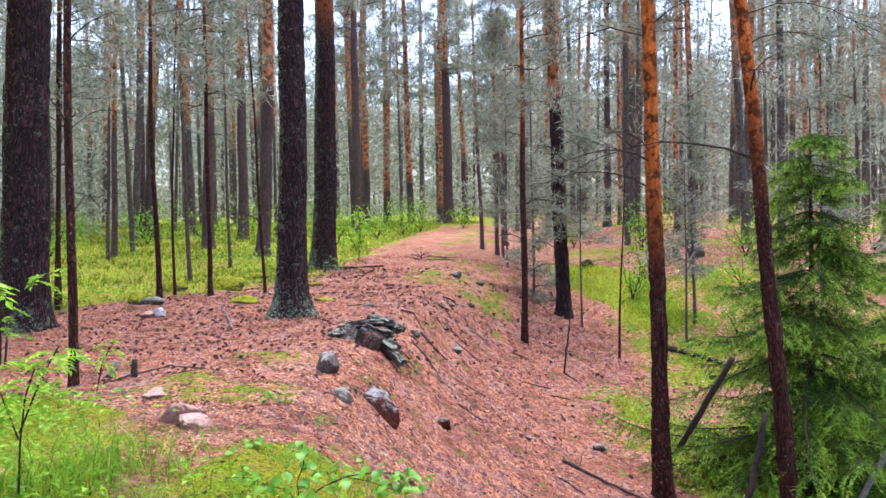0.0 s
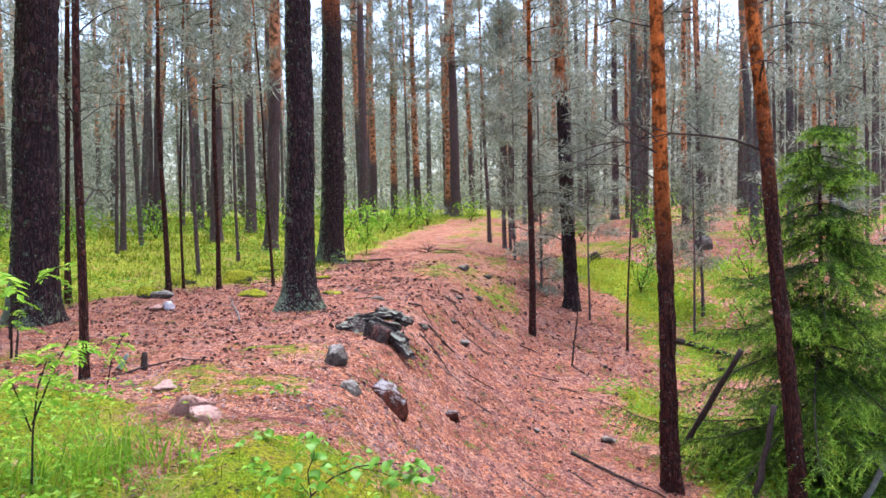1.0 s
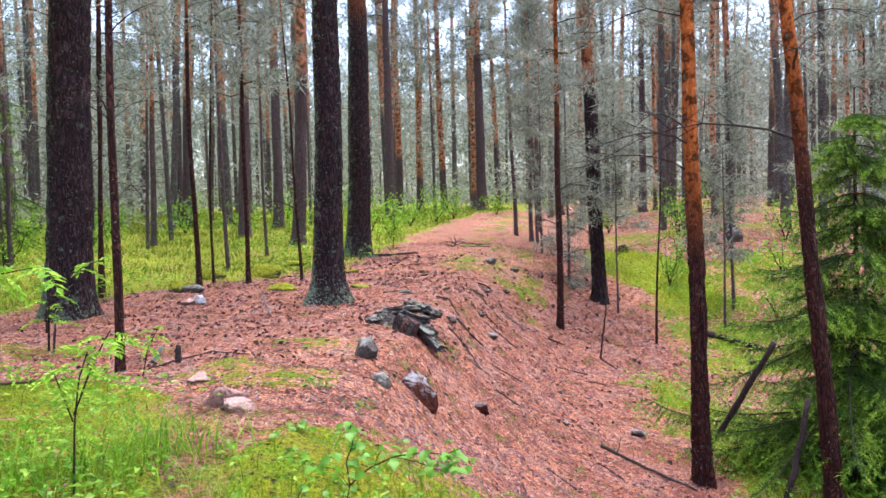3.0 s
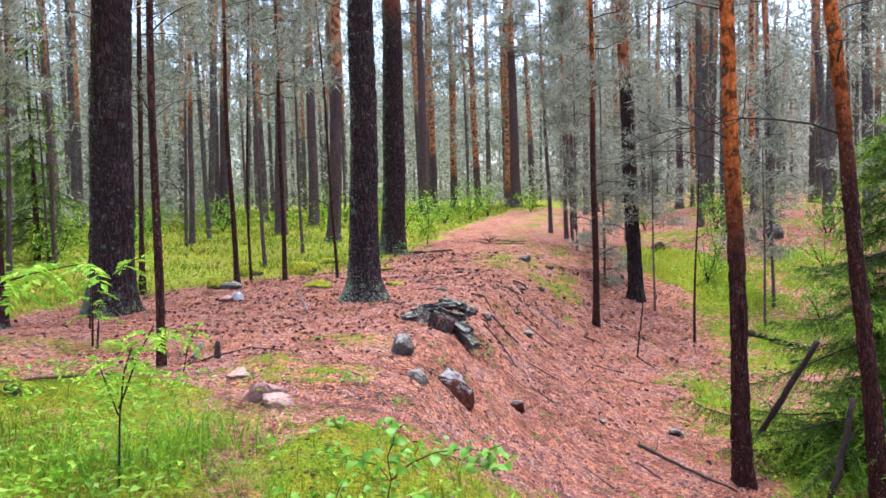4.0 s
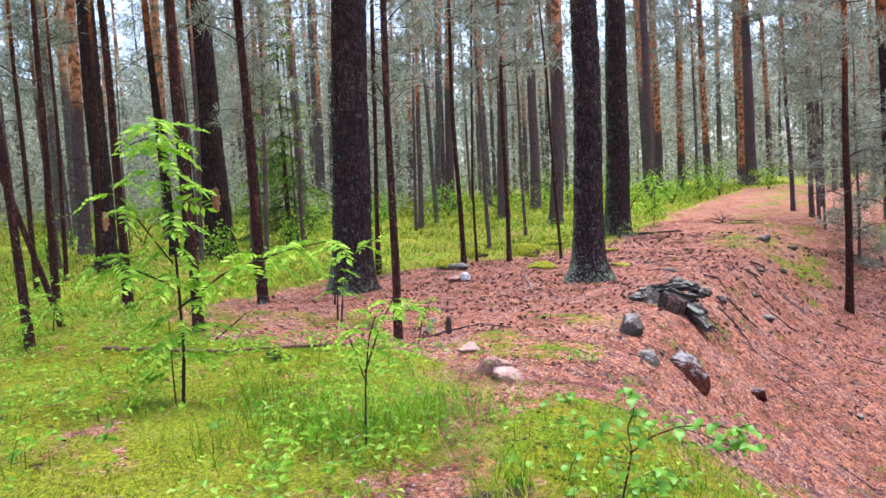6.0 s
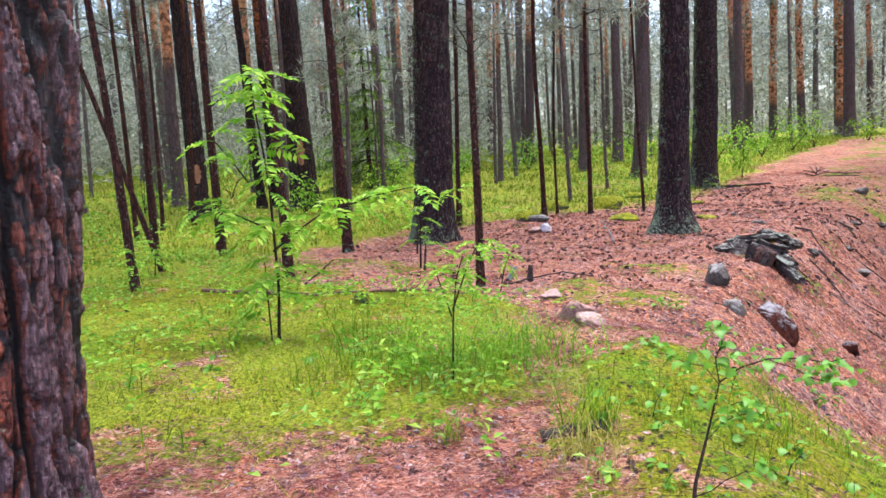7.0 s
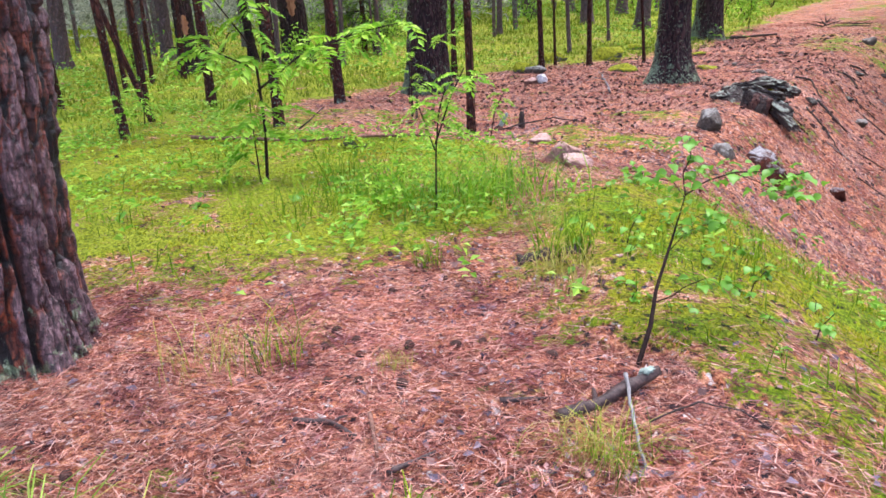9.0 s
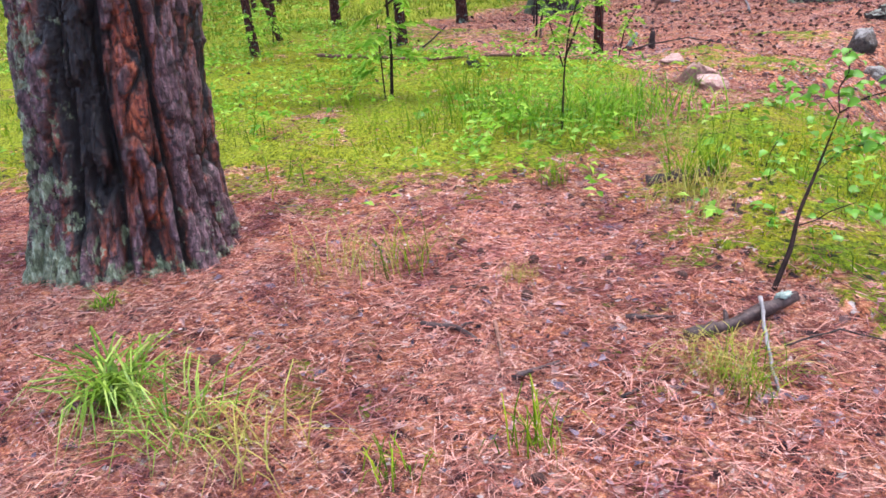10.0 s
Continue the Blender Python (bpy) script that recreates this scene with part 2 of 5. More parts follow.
def make_bark(name, dark, plate, young, lichen=(.15, .20, .145), scale=15.0):
    m, n, l, p = material(name, .75)
    v = coords(n, l, (1, 1, .28))
    w = coords(n, l)
    vo = n.new("ShaderNodeTexVoronoi")
    vo.feature = "DISTANCE_TO_EDGE"
    vo.inputs["Scale"].default_value = scale
    warp = n.new("ShaderNodeVectorMath")
    warp.operation = "ADD"
    nz = n.new("ShaderNodeTexNoise")
    nz.inputs["Scale"].default_value = 5
    l.new(v, nz.inputs["Vector"])
    sc = n.new("ShaderNodeVectorMath")
    sc.operation = "SCALE"
    sc.inputs["Scale"].default_value = .5
    l.new(nz.outputs["Color"], sc.inputs[0])
    l.new(v, warp.inputs[0])
    l.new(sc.outputs["Vector"], warp.inputs[1])
    l.new(warp.outputs["Vector"], vo.inputs["Vector"])
    crack = ramp(n, l, vo.outputs["Distance"], grey(.0, .3))
    grain, spots = tex_noise(n, l, v, 30, 5, .7), tex_noise(n, l, w, 7, 4, .65)
    blot = tex_noise(n, l, w, 2.2, 3)
    old = mix(n, l, crack, tuple(c * 1.8 for c in dark), mix(n, l, grain, tuple(c * .5 for c in plate), tuple(min(1, c * 1.45) for c in plate)))
    fresh = ramp(n, l, grain, [(.25, tuple(c * .45 for c in young)), (.5, young), (.8, tuple(min(1, c * 1.45) for c in young))])
    fresh = mix(n, l, ramp(n, l, spots, grey(.47, .57)), fresh, tuple(c * .22 for c in young))
    age = ramp(n, l, calc(n, l, "ADD", attr(n, "age"), calc(n, l, "MULTIPLY", calc(n, l, "SUBTRACT", spots, .5), .9)), grey(.35, .65))
    col = mix(n, l, age, old, fresh)
    lic = ramp(n, l, calc(n, l, "ADD", attr(n, "lichen"), calc(n, l, "MULTIPLY", calc(n, l, "SUBTRACT", spots, .5), 2.6)), grey(.42, .56))
    col = mix(n, l, calc(n, l, "MULTIPLY", lic, .7), col, mix(n, l, grain, tuple(c * .5 for c in lichen), tuple(c * 1.5 for c in lichen)))
    col = mix(n, l, calc(n, l, "MULTIPLY", ramp(n, l, blot, grey(.4, .7)), .35), col, mix(n, l, 1.0, col, (.5, .45, .45), "MULTIPLY"))
    fleck = ramp(n, l, calc(n, l, "ADD", calc(n, l, "MULTIPLY", attr(n, "lichen"), .32), tex_noise(n, l, w, 34, 3, .6)), grey(.66, .72))
    col = mix(n, l, calc(n, l, "MULTIPLY", fleck, .55), col, tuple(min(1, c * 2.2) for c in lichen))
    l.new(col, p.inputs["Base Color"])
    bump(n, l, p, calc(n, l, "ADD", crack, calc(n, l, "MULTIPLY", grain, .5)), .9, .02)
    return m


def make_leafy(name, lo, mid, hi, glow=.35, rough=.5, shine=.15, patch=None):
    """Needles, blades and leaves, which let some light through."""
    m, n, l, p = material(name, rough, shine)
    g = n.new("ShaderNodeNewGeometry")
    col = ramp(n, l, g.outputs["Random Per Island"], [(.05, lo), (.5, mid), (.95, hi)])
    big = tex_noise(n, l, coords(n, l), .7, 2)
    col = mix(n, l, ramp(n, l, big, grey(.35, .7)), col, mix(n, l, 1.0, col, (.72, .78, .75), "MULTIPLY"))
    if patch:
        col = mix(n, l, ramp(n, l, tex_noise(n, l, coords(n, l), 3.4, 5, .7), grey(.52, .60)), col, mix(n, l, 1.0, col, patch, "MULTIPLY"))
    l.new(col, p.inputs["Base Color"])
    tr, ms = n.new("ShaderNodeBsdfTranslucent"), n.new("ShaderNodeMixShader")
    l.new(col, tr.inputs["Color"])
    ms.inputs[0].default_value = glow
    l.new(p.outputs[0], ms.inputs[1])
    l.new(tr.outputs[0], ms.inputs[2])
    l.new(ms.outputs[0], n["Material Output"].inputs["Surface"])
    return m


def make_stone(name, base, dark, lichen_lit_top=.3, moss_amount=0.0, top=(.3, .31, .3)):
    m, n, l, p = material(name, .8)
    v = coords(n, l)
    a, b, c = tex_noise(n, l, v, 26, 7, .75), tex_noise(n, l, v, 6, 5), tex_noise(n, l, v, 11, 6, .75)
    g, s = n.new("ShaderNodeNewGeometry"), n.new("ShaderNodeSeparateXYZ")
    l.new(g.outputs["Normal"], s.inputs[0])
    col = ramp(n, l, a, [(.36, dark), (.64, base)])
    col = mix(n, l, ramp(n, l, b, grey(.48, .62)), col, tuple(q * .45 for q in base))
    # upward faces turn pale: lichen on some stones, light painted on others
    up = calc(n, l, "ADD", calc(n, l, "MULTIPLY", s.outputs["Z"], .6), calc(n, l, "MULTIPLY", calc(n, l, "SUBTRACT", c, .5), 1.5))
    col = mix(n, l, calc(n, l, "MULTIPLY", ramp(n, l, up, grey(.75 - lichen_lit_top, 1.0 - lichen_lit_top)), .85), col, mix(n, l, a, tuple(q * .4 for q in top), tuple(min(1, q * 1.5) for q in top)))
    if moss_amount:
        f = ramp(n, l, calc(n, l, "ADD", s.outputs["Z"], calc(n, l, "MULTIPLY", calc(n, l, "SUBTRACT", c, .5), 2.0)), grey(1 - moss_amount, 1.3 - moss_amount))
        col = mix(n, l, f, col, ramp(n, l, a, [(.36, (.06, .075, .005)), (.64, (.42, .42, .02))]))
    l.new(col, p.inputs["Base Color"])
    bump(n, l, p, calc(n, l, "ADD", a, b), 1.0, .03)
    return m


def make_plain(name, lo, hi, scale=20, rough=.8, stretch=(1, 1, 1)):
    m, n, l, p = material(name, rough)
    v = coords(n, l, stretch)
    a = tex_noise(n, l, v, scale, 5, .7)
    l.new(ramp(n, l, a, [(.3, lo), (.7, hi)]), p.inputs["Base Color"])
    bump(n, l, p, a, .6, .006)
    return m


GROUND = make_ground()
BARK = make_bark("pine_bark", (.008, .005, .006), (.066, .034, .033), (.37, .11, .035), (.13, .16, .10))
BARK_THIN = make_bark("young_pine_bark", (.012, .005, .005), (.105, .034, .024), (.58, .155, .032), scale=22)
# bark for far trunks, paled and purpled to stand in for haze
HAZEBARK = make_bark("haze_paled_bark", (.045, .032, .034), (.19, .115, .115), (.72, .30, .15), scale=18)
# needles lighter and greyer than real ones, with haze put into the colour
NEEDLE = make_leafy("haze_pale_needles", (.17, .18, .13), (.32, .325, .25), (.50, .505, .41), .45)
# inner sprays, their colour darkened for the shade within the tree
SPRUCESHADE = make_leafy("shaded_spruce_needles", (.026, .060, .010), (.07, .13, .015), (.16, .24, .03), .35)
GRASS = make_leafy("grass_blades", (.075, .14, .006), (.165, .265, .010), (.33, .40, .02), .4, .6, .06, (.55, .62, .5))
MEADOWGRASS = make_leafy("meadow_grass", (.11, .15, .010), (.23, .29, .02), (.39, .44, .06), .45, .6, .06, (.6, .68, .55))
# gully grass, its colour raised to paint in light the strip lacks
LITGRASS = make_leafy("lit_grass", (.20, .25, .012), (.38, .43, .02), (.55, .58, .06), .5, .6, .06, (.75, .8, .6))
HERB = make_leafy("herb_leaves", (.11, .24, .012), (.22, .42, .03), (.40, .58, .09), .4, .4, .25)
ROWAN = make_leafy("rowan_leaves", (.15, .33, .012), (.27, .48, .03), (.46, .64, .08), .45, .4)
ASPEN = make_leafy("sapling_leaves", (.10, .25, .012), (.21, .43, .04), (.38, .58, .17), .4, .35, .3)
LITTER = make_leafy("fallen_needles", (.14, .042, .032), (.46, .152, .104), (.67, .38, .30), .1, .6, patch=(.55, .44, .56))
CHIPS = make_leafy("bark_chips", (.02, .012, .014), (.10, .05, .046), (.34, .19, .16), 0.05, .7)
TWIG = make_plain("dead_twig", (.015, .011, .010), (.075, .052, .045), 30)
GREYTWIG = make_plain("grey_twig", (.09, .08, .08), (.26, .24, .23), 30)
STEM = make_plain("sapling_stem", (.012, .007, .006), (.05, .028, .022), 40)
CONE = make_plain("cone_scales", (.018, .011, .010), (.11, .055, .042), 60)
# grey stone with dark sides and a lit top put into its colour
STONE = make_stone("grey_stone", (.17, .135, .11), (.04, .03, .026), .42, top=(.34, .32, .29))
REDSTONE = make_stone("iron_red_stone", (.10, .023, .011), (.024, .007, .005), .40, top=(.36, .34, .34))
PINKSTONE = make_stone("pink_stone", (.44, .25, .20), (.17, .085, .07), .45, top=(.56, .37, .31))
WHITESTONE = make_stone("white_quartz", (.84, .82, .83), (.66, .62, .63), .55, top=(.85, .84, .85))
MOSSSTONE = make_stone("mossy_stone", (.16, .14, .12), (.04, .04, .035), .3, 1.15)
SLATE = make_stone("dark_slate", (.12, .088, .075), (.014, .010, .010), .30, top=(.32, .35, .28))
LICHENWOOD = make_plain("lichen_crust", (.12, .15, .12), (.34, .40, .34), 50)


# ---- the ground: one sheet to the horizon ----
def build_ground():
    r = np.concatenate([np.arange(0, 3, .045), 3 * (14 / 3) ** (np.arange(125) / 125), 14 * (60 / 14) ** (np.arange(60) / 60), 60 * (700 / 60) ** (np.arange(26) / 25)])
    ang = np.radians(np.concatenate([np.linspace(20, 215, 520, endpoint=False), np.linspace(215, 380, 110, endpoint=False)]))
    nr, na = len(r), len(ang)
    x, y = -.6 + r[:, None] * np.cos(ang), 1.2 + r[:, None] * np.sin(ang)
    z = height(x, y)
    g, m = cover(x, y)
    z = z + swell(x, y, m)
    v = np.stack([x, y, z], -1).reshape(-1, 3)
    i, j = np.meshgrid(np.arange(nr - 1), np.arange(na), indexing="ij")
    k = (j + 1) % na
    f = np.stack([i * na + j, (i + 1) * na + j, (i + 1) * na + k, i * na + k], -1).reshape(-1, 4)
    ob = new("ground", mesh_of("ground", v, f, GROUND, True, {"grass": g.ravel(), "moss": m.ravel(), "duff": (.4 * sstep(.25, 1.1, x - bank_edge(y)) * (1 - sstep(14, 22, y))).ravel()}))
    tagged(ob, "forest floor of reddish pine needles, moss and grass", "ground", kind="structure")


build_ground()


# ---- pines ----
def clump_needles(centres, spread, each, length, width, droop=0.0):
    c = np.repeat(np.asarray(centres, float), each, 0)
    out = unit(rng.normal(size=c.shape))
    base = c + out * np.asarray(spread) * rng.random((len(c), 1)) ** .5 * np.array([1, 1, .55])
    way = unit(out + rng.normal(size=c.shape) * .7 + np.array([0, 0, .25 - droop]))
    return blades(base, way, length * (.6 + .8 * rng.random(len(c))), width)


def crown_mesh(name, h0, h1, radius, limbs, clumps, each, length=.30, width=.045, thick=.030):
    """A pine's limbs and its needle clumps, in two meshes; z from h0 to h1."""
    wood, centres = [], []
    for k in range(limbs):
        f = (k + rng.random()) / limbs
        z = h0 + (h1 - h0) * f
        a = rng.random() * 6.283
        reach = radius * (.45 + .55 * rng.random()) * (1.0 - .65 * max(0, f - .3))
        rise = reach * (.1 + .55 * f) * (.5 + rng.random())
        t = np.linspace(0, 1, 5)[:, None]
        sag = -.25 * reach * (t * (1 - t))
        p = np.array([0, 0, z]) + t * np.array([math.cos(a) * reach, math.sin(a) * reach, rise]) + sag * np.array([0, 0, 1])
        p[1:-1] += rng.normal(size=(3, 3)) * .06 * reach
        wood.append(tube(p, np.linspace(thick, thick * .2, 5), 4, cap=False))
        for _ in range(clumps):
            s = .35 + .65 * rng.random()
            q = p[0] + (p[-1] - p[0]) * s + rng.normal(size=3) * np.array([.28, .28, .16]) * radius * .45
            centres.append(q)
    v, f = join(wood)
    w = mesh_of(name + "_limbs", v, f, TWIG)
    v, f = clump_needles(centres, .26, each, length * .85, width * .85)
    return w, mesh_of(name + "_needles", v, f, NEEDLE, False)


CROWNS = [crown_mesh("crown", 8.0, 15.5, 2.3, 22, 6, 42), crown_mesh("crown", 7.0, 14.5, 2.0, 22, 6, 42), crown_mesh("crown", 9.0, 16.5, 2.6, 22, 6, 42)]
POLES = [crown_mesh("pole_crown", 3.6, 8.5, 1.25, 26, 5, 34, .22, .03, .011), crown_mesh("pole_crown", 4.4, 9.5, 1.4, 26, 5, 34, .22, .03, .011), crown_mesh("pole_crown", 3.0, 7.5, 1.1, 26, 5, 34, .22, .03, .011)]


def trunk(d, tall, lean, sides=16, flare=.35, z0=0.0, young=(4, 7), lichen=.4, mat=None, bend=.0, top=.35, fine=False, back=0.0):
    """A tapering, slightly crooked stem in its own space, with its bark's age along it."""
    zs = np.concatenate([[-.35, -.1, 0, .08, .2, .4], np.linspace(.7, tall, max(8, int(tall / .7)))])
    if fine:
        sides = 56
        zs = np.concatenate([np.arange(-.35, 6.2, .055), np.linspace(6.5, tall, 12)])
    t = np.clip(zs / tall, 0, 1)
    r = d / 2 * (1 - (1 - top) * t) * (1 + flare * np.exp(-np.clip(zs, 0, None) / (.12 + d * .35)))
    ph = rng.random(4) * 6.28
    wob = bend + .02
    px = lean[0] * zs + wob * np.sin(zs * .55 + ph[0]) - wob * math.sin(ph[0]) + .01 * np.sin(zs * 1.9 + ph[1])
    py = lean[1] * zs + wob * np.sin(zs * .5 + ph[2]) - wob * math.sin(ph[2])
    ang = back + np.linspace(0, 2 * np.pi, sides, endpoint=False)
    lobes = 1 + (.14 * np.sin(ang * 3 + ph[1]) + .10 * np.sin(ang * 5 + ph[3]))[None, :] * np.exp(-np.clip(zs, 0, None) / .3)[:, None]
    if fine:
        a, zz = np.meshgrid(ang, zs)
        u = a * d * 13 + .8 * vnoise(a * 2 + ph[0], zz * 1.1, 61)
        cell = np.abs(2 * vnoise(u, zz * 2.4 + ph[1], 62) - 1)
        scale = np.floor(4 * (vnoise(u * 1.7 + 9, zz * 5.5, 63) + .35 * vnoise(u * 4, zz * 13, 64))) / 4
        rough = 1 + (.020 * sstep(.08, .34, cell) + .022 * scale + .010 * rng.random(zz.shape) - .03) / np.clip(r[:, None], .1, 1)
        rough = 1 + (rough - 1) * (1 - .8 * np.clip((zz - young[0]) / (young[1] - young[0]), 0, 1))
    else:
        rough = 1 + .07 * (rng.random((len(zs), sides)) - .5)
    rr = r[:, None] * lobes * rough
    x, y = px[:, None] + rr * np.cos(ang), py[:, None] + rr * np.sin(ang)
    v = np.stack([x, y, np.broadcast_to(zs[:, None], x.shape)], -1).reshape(-1, 3)
    n = len(zs)
    i, j = np.meshgrid(np.arange(n - 1), np.arange(sides), indexing="ij")
    k = (j + 1) % sides
    f = np.stack([i * sides + j, i * sides + k, (i + 1) * sides + k, (i + 1) * sides + j], -1).reshape(-1, 4).tolist()
    f.append([(n - 1) * sides + q for q in range(sides)])
    age = np.repeat(np.clip((zs - young[0]) / (young[1] - young[0]), 0, 1), sides)
    lic = lichen * ((.10 + .60 * np.clip(np.cos(ang - 3.0), 0, 1) ** 1.5)[None, :] + .42 * np.exp(-np.clip(zs, 0, None) / .32)[:, None]).ravel()
    return mesh_of("trunk", v, f, mat or BARK, True, {"age": age, "lichen": lic}), np.stack([px, py, zs], 1), r


def dead_branch(start, a, reach, rise, thick):
    """One bare, crooked limb with side twigs."""
    t = np.linspace(0, 1, 7)[:, None]
    p = np.asarray(start) + t * np.array([math.cos(a) * reach, math.sin(a) * reach, rise])
    p[:, 2] += -.22 * reach * (t[:, 0] ** 2) + .1 * reach * np.sin(t[:, 0] * 3)
    p[1:] += np.cumsum(rng.normal(size=(6, 3)) * .012 * reach, axis=0)
    out = [tube(p, np.linspace(thick, .003, 7), 5, cap=False)]
    for _ in range(int(3 + reach * 3)):
        k = rng.integers(2, 6)
        d = unit(np.array([math.cos(a + rng.normal() * .9), math.sin(a + rng.normal() * .9), rng.normal() * .5]))
        q = p[k] + d * np.linspace(0, reach * (.15 + .3 * rng.random()), 4)[:, None] + rng.normal(size=(4, 3)) * .012
        q[0] = p[k]
        out.append(tube(q, np.linspace(thick * .4, .002, 4), 3, cap=False))
    v, f = join(out)
    return mesh_of("dead_branch", v, f, TWIG)


def pine(x, y, d, lean=0.0, young=(4.0, 7.0), tall=15.5, crown=0, boughs=5, lichen=.4, low=1.6, thin=False, bend=.0, label="", flare=.38, leany=None, long=1.0, drop=0.0, bark=None):
    """A standing pine; lean: how far it tips sideways to the right, seen from the origin, in metres a metre."""
    z = float(height(x, y))
    away = math.hypot(x, y)
    lx, ly = (lean * y / away, -lean * x / away) if leany is None else (lean, leany)
    name = "young_pine" if thin else "pine_tree"
    label = label or ("slim young pine with thin dark bark and grey dead twigs" if thin else "tall pine with dark fissured bark and orange upper trunk")
    e = thing(name, x, y, z, label, "tree", "slim pines" if thin else "pines of the wood")
    # stems beyond a set distance take the haze-paled bark
    me, axis, rad = trunk(d, tall, (lx, ly), 10 if thin else 18, .18 if thin else flare, z, (young[0] - z, young[1] - z), lichen, bark or (HAZEBARK if away > (17 if thin else 22) else BARK_THIN if thin else BARK), bend, .3 if thin else .45, away < 24 and not thin, math.atan2(y, x))
    part("trunk", me, e)
    for _ in range(boughs):
        h = low + (min(tall, low + 5.5) - low) * rng.random()
        k = int(np.argmin(np.abs(axis[:, 2] - h)))
        part("dead_branch", dead_branch(axis[k], rng.random() * 6.28, long * (.35 + .75 * rng.random()), .1 + .3 * rng.random(), (.005 + .008 * rng.random()) * (1 if long == 1 else 1.25)), e, "bare grey dead branch")
    if crown is not None:
        wood, green = (POLES if thin else CROWNS)[crown % 3]
        s = tall / (8.0 if thin else 15.5)
        m = Matrix.Translation((lx * tall * .8, ly * tall * .8, -drop)) @ Matrix.Rotation(rng.random() * 6.28, 4, "Z") @ Matrix.Diagonal((1, 1, s, 1))
        for nm, me in (("branchwood", wood), ("needles", green)):
            o = part(nm, me, e, "grey-green needle crown" if nm == "needles" else "")
            o.matrix_local = m
            o["kind"] = "stuff"
    return e

# the trees round the path
pine(-5.70, 10.25, .60, .028, (9, 14), crown=0, boughs=20, lichen=.75, low=1.7, flare=.30, label="stout pine with blackish bark and pale lichen at its foot")
pine(-2.30, 11.47, .44, .018, (9, 14), crown=1, boughs=5, lichen=.85, low=2.6, flare=.75, label="dark pine beside the path with lichen-grey flared foot")
pine(-3.10, 19.85, .62, .007, (4.8, 8.6), crown=2, boughs=6, lichen=.8, low=3.5)
pine(-5.48, 23.2, .40, .030, (4.8, 6.6), crown=0, boughs=5)
pine(-8.02, 25.9, .40, .021, (4.5, 6.5), crown=1, boughs=3)
pine(-7.96, 30.4, .42, .003, (6, 9), crown=2, boughs=3)
pine(-12.8, 32.4, .37, .008, (9, 13), crown=0, boughs=3)
pine(-12.1, 31.4, .41, .032, (5.0, 7.5), crown=1, boughs=2)
pine(-9.9, 22.9, .18, .022, (3, 6), 12, crown=None, boughs=3)
pine(-3.88, 34.5, .42, -.004, (9, 13), crown=2, boughs=3)
pine(-3.9, 39, .38, -.005, (3.5, 5), crown=0, boughs=2)
pine(-3.2, 44, .42, -.007, (2.6, 4.2), crown=1, boughs=2)
pine(-1.73, 42, .40, -.026, (3.0, 4.5), crown=1, boughs=2)
pine(-.1, 46, .42, -.002, (1.8, 3.2), crown=2, boughs=1)
pine(.35, 42, .58, -.021, (9, 11), crown=0, boughs=2)
pine(1.4, 48, .33, -.031, (5, 6.5), crown=1, boughs=2)
pine(4.6, 42, .42, -.02, (7, 10), crown=2, boughs=2)
pine(2.93, 18.3, .34, -.050, (3.6, 5.0), 13, crown=2, boughs=8, low=1.5, lichen=.25)
pine(7.5, 34.6, .33, -.001, (8, 11), crown=0, boughs=3)
pine(8.2, 35.2, .19, -.007, (1.5, 3), crown=1, boughs=1)
pine(8.45, 32.9, .23, .001, (3, 4.5), crown=None, boughs=2)
pine(8.9, 28.8, .24, -.009, (2.5, 4), crown=2, boughs=2)
pine(7.96, 24.2, .25, -.026, (4.6, 6.5), 13, crown=0, boughs=4)
pine(10.9, 22.7, .16, -.026, (2.5, 4), 12, crown=None, boughs=2)
pine(11.4, 22.6, .30, -.047, (2.6, 4), 13, crown=1, boughs=3)
pine(2.62, 9.0, .205, -.042, (-.4, 3.0), 12, crown=None, boughs=12, low=3.5, lichen=.1, long=1.9, bark=BARK_THIN, label="slender pine with bright orange flaky upper bark")
pine(3.66, 7.9, .17, -.085, (.2, 4.2), 12, crown=None, boughs=13, low=4.0, lichen=.1, long=2.1, bark=BARK_THIN, label="leaning slender pine with red-brown bark turning orange")
# slim stems
for x, y, d, lean, tall, c in ((-6.38, 12.55, .09, .03, 7, 0), (-6.16, 12.1, .085, .017, 7, None), (-6.9, 13.2, .05, .03, 6, None), (-5.57, 16.7, .10, -.018, 9, 1),
                               (-4.36, 14.2, .095, -.011, 9, 2), (-5.62, 20, .09, -.016, 9, 0), (-3.49, 14.8, .065, -.052, 7, None), (-9.7, 22, .11, .023, 9, 1),
                               (1.39, 26.6, .155, -.035, 10, 1), (1.82, 25.4, .16, -.021, 9, 2), (2.02, 25.3, .11, -.033, 8, 0), (2.4, 29, .2, -.02, 10, 0),
                               (9.7, 17.7, .105, -.022, 9, 1), (3.19, 17.5, .05, -.017, 5, 2), (3.71, 16, .055, .034, 4, None), (5.34, 16.6, .06, -.008, 4, None)):
    pine(x, y, d, lean, (3, 7), tall, c, 4, .3, 1.2, True)
pine(1.71, 15.85, .155, -.001, (1.5, 5.5), 10, 0, 9, .15, 1.2, True)
pine(-3.22, 6.55, .085, .013, (2.5, 6), 9, None, 12, .25, 1.2, True, label="slim young pine with scaly brown bark and tangled twigs")
pine(2.35, 19.6, .07, -.01, (3, 7), 6.5, 2, 3, .3, .8, True, drop=2.6, label="slim young pine with thin grey-green drooping needles")
pine(3.5, 21.5, .08, -.02, (3, 7), 7.5, 0, 3, .3, .8, True, drop=2.2, label="slim young pine with thin grey-green drooping needles")
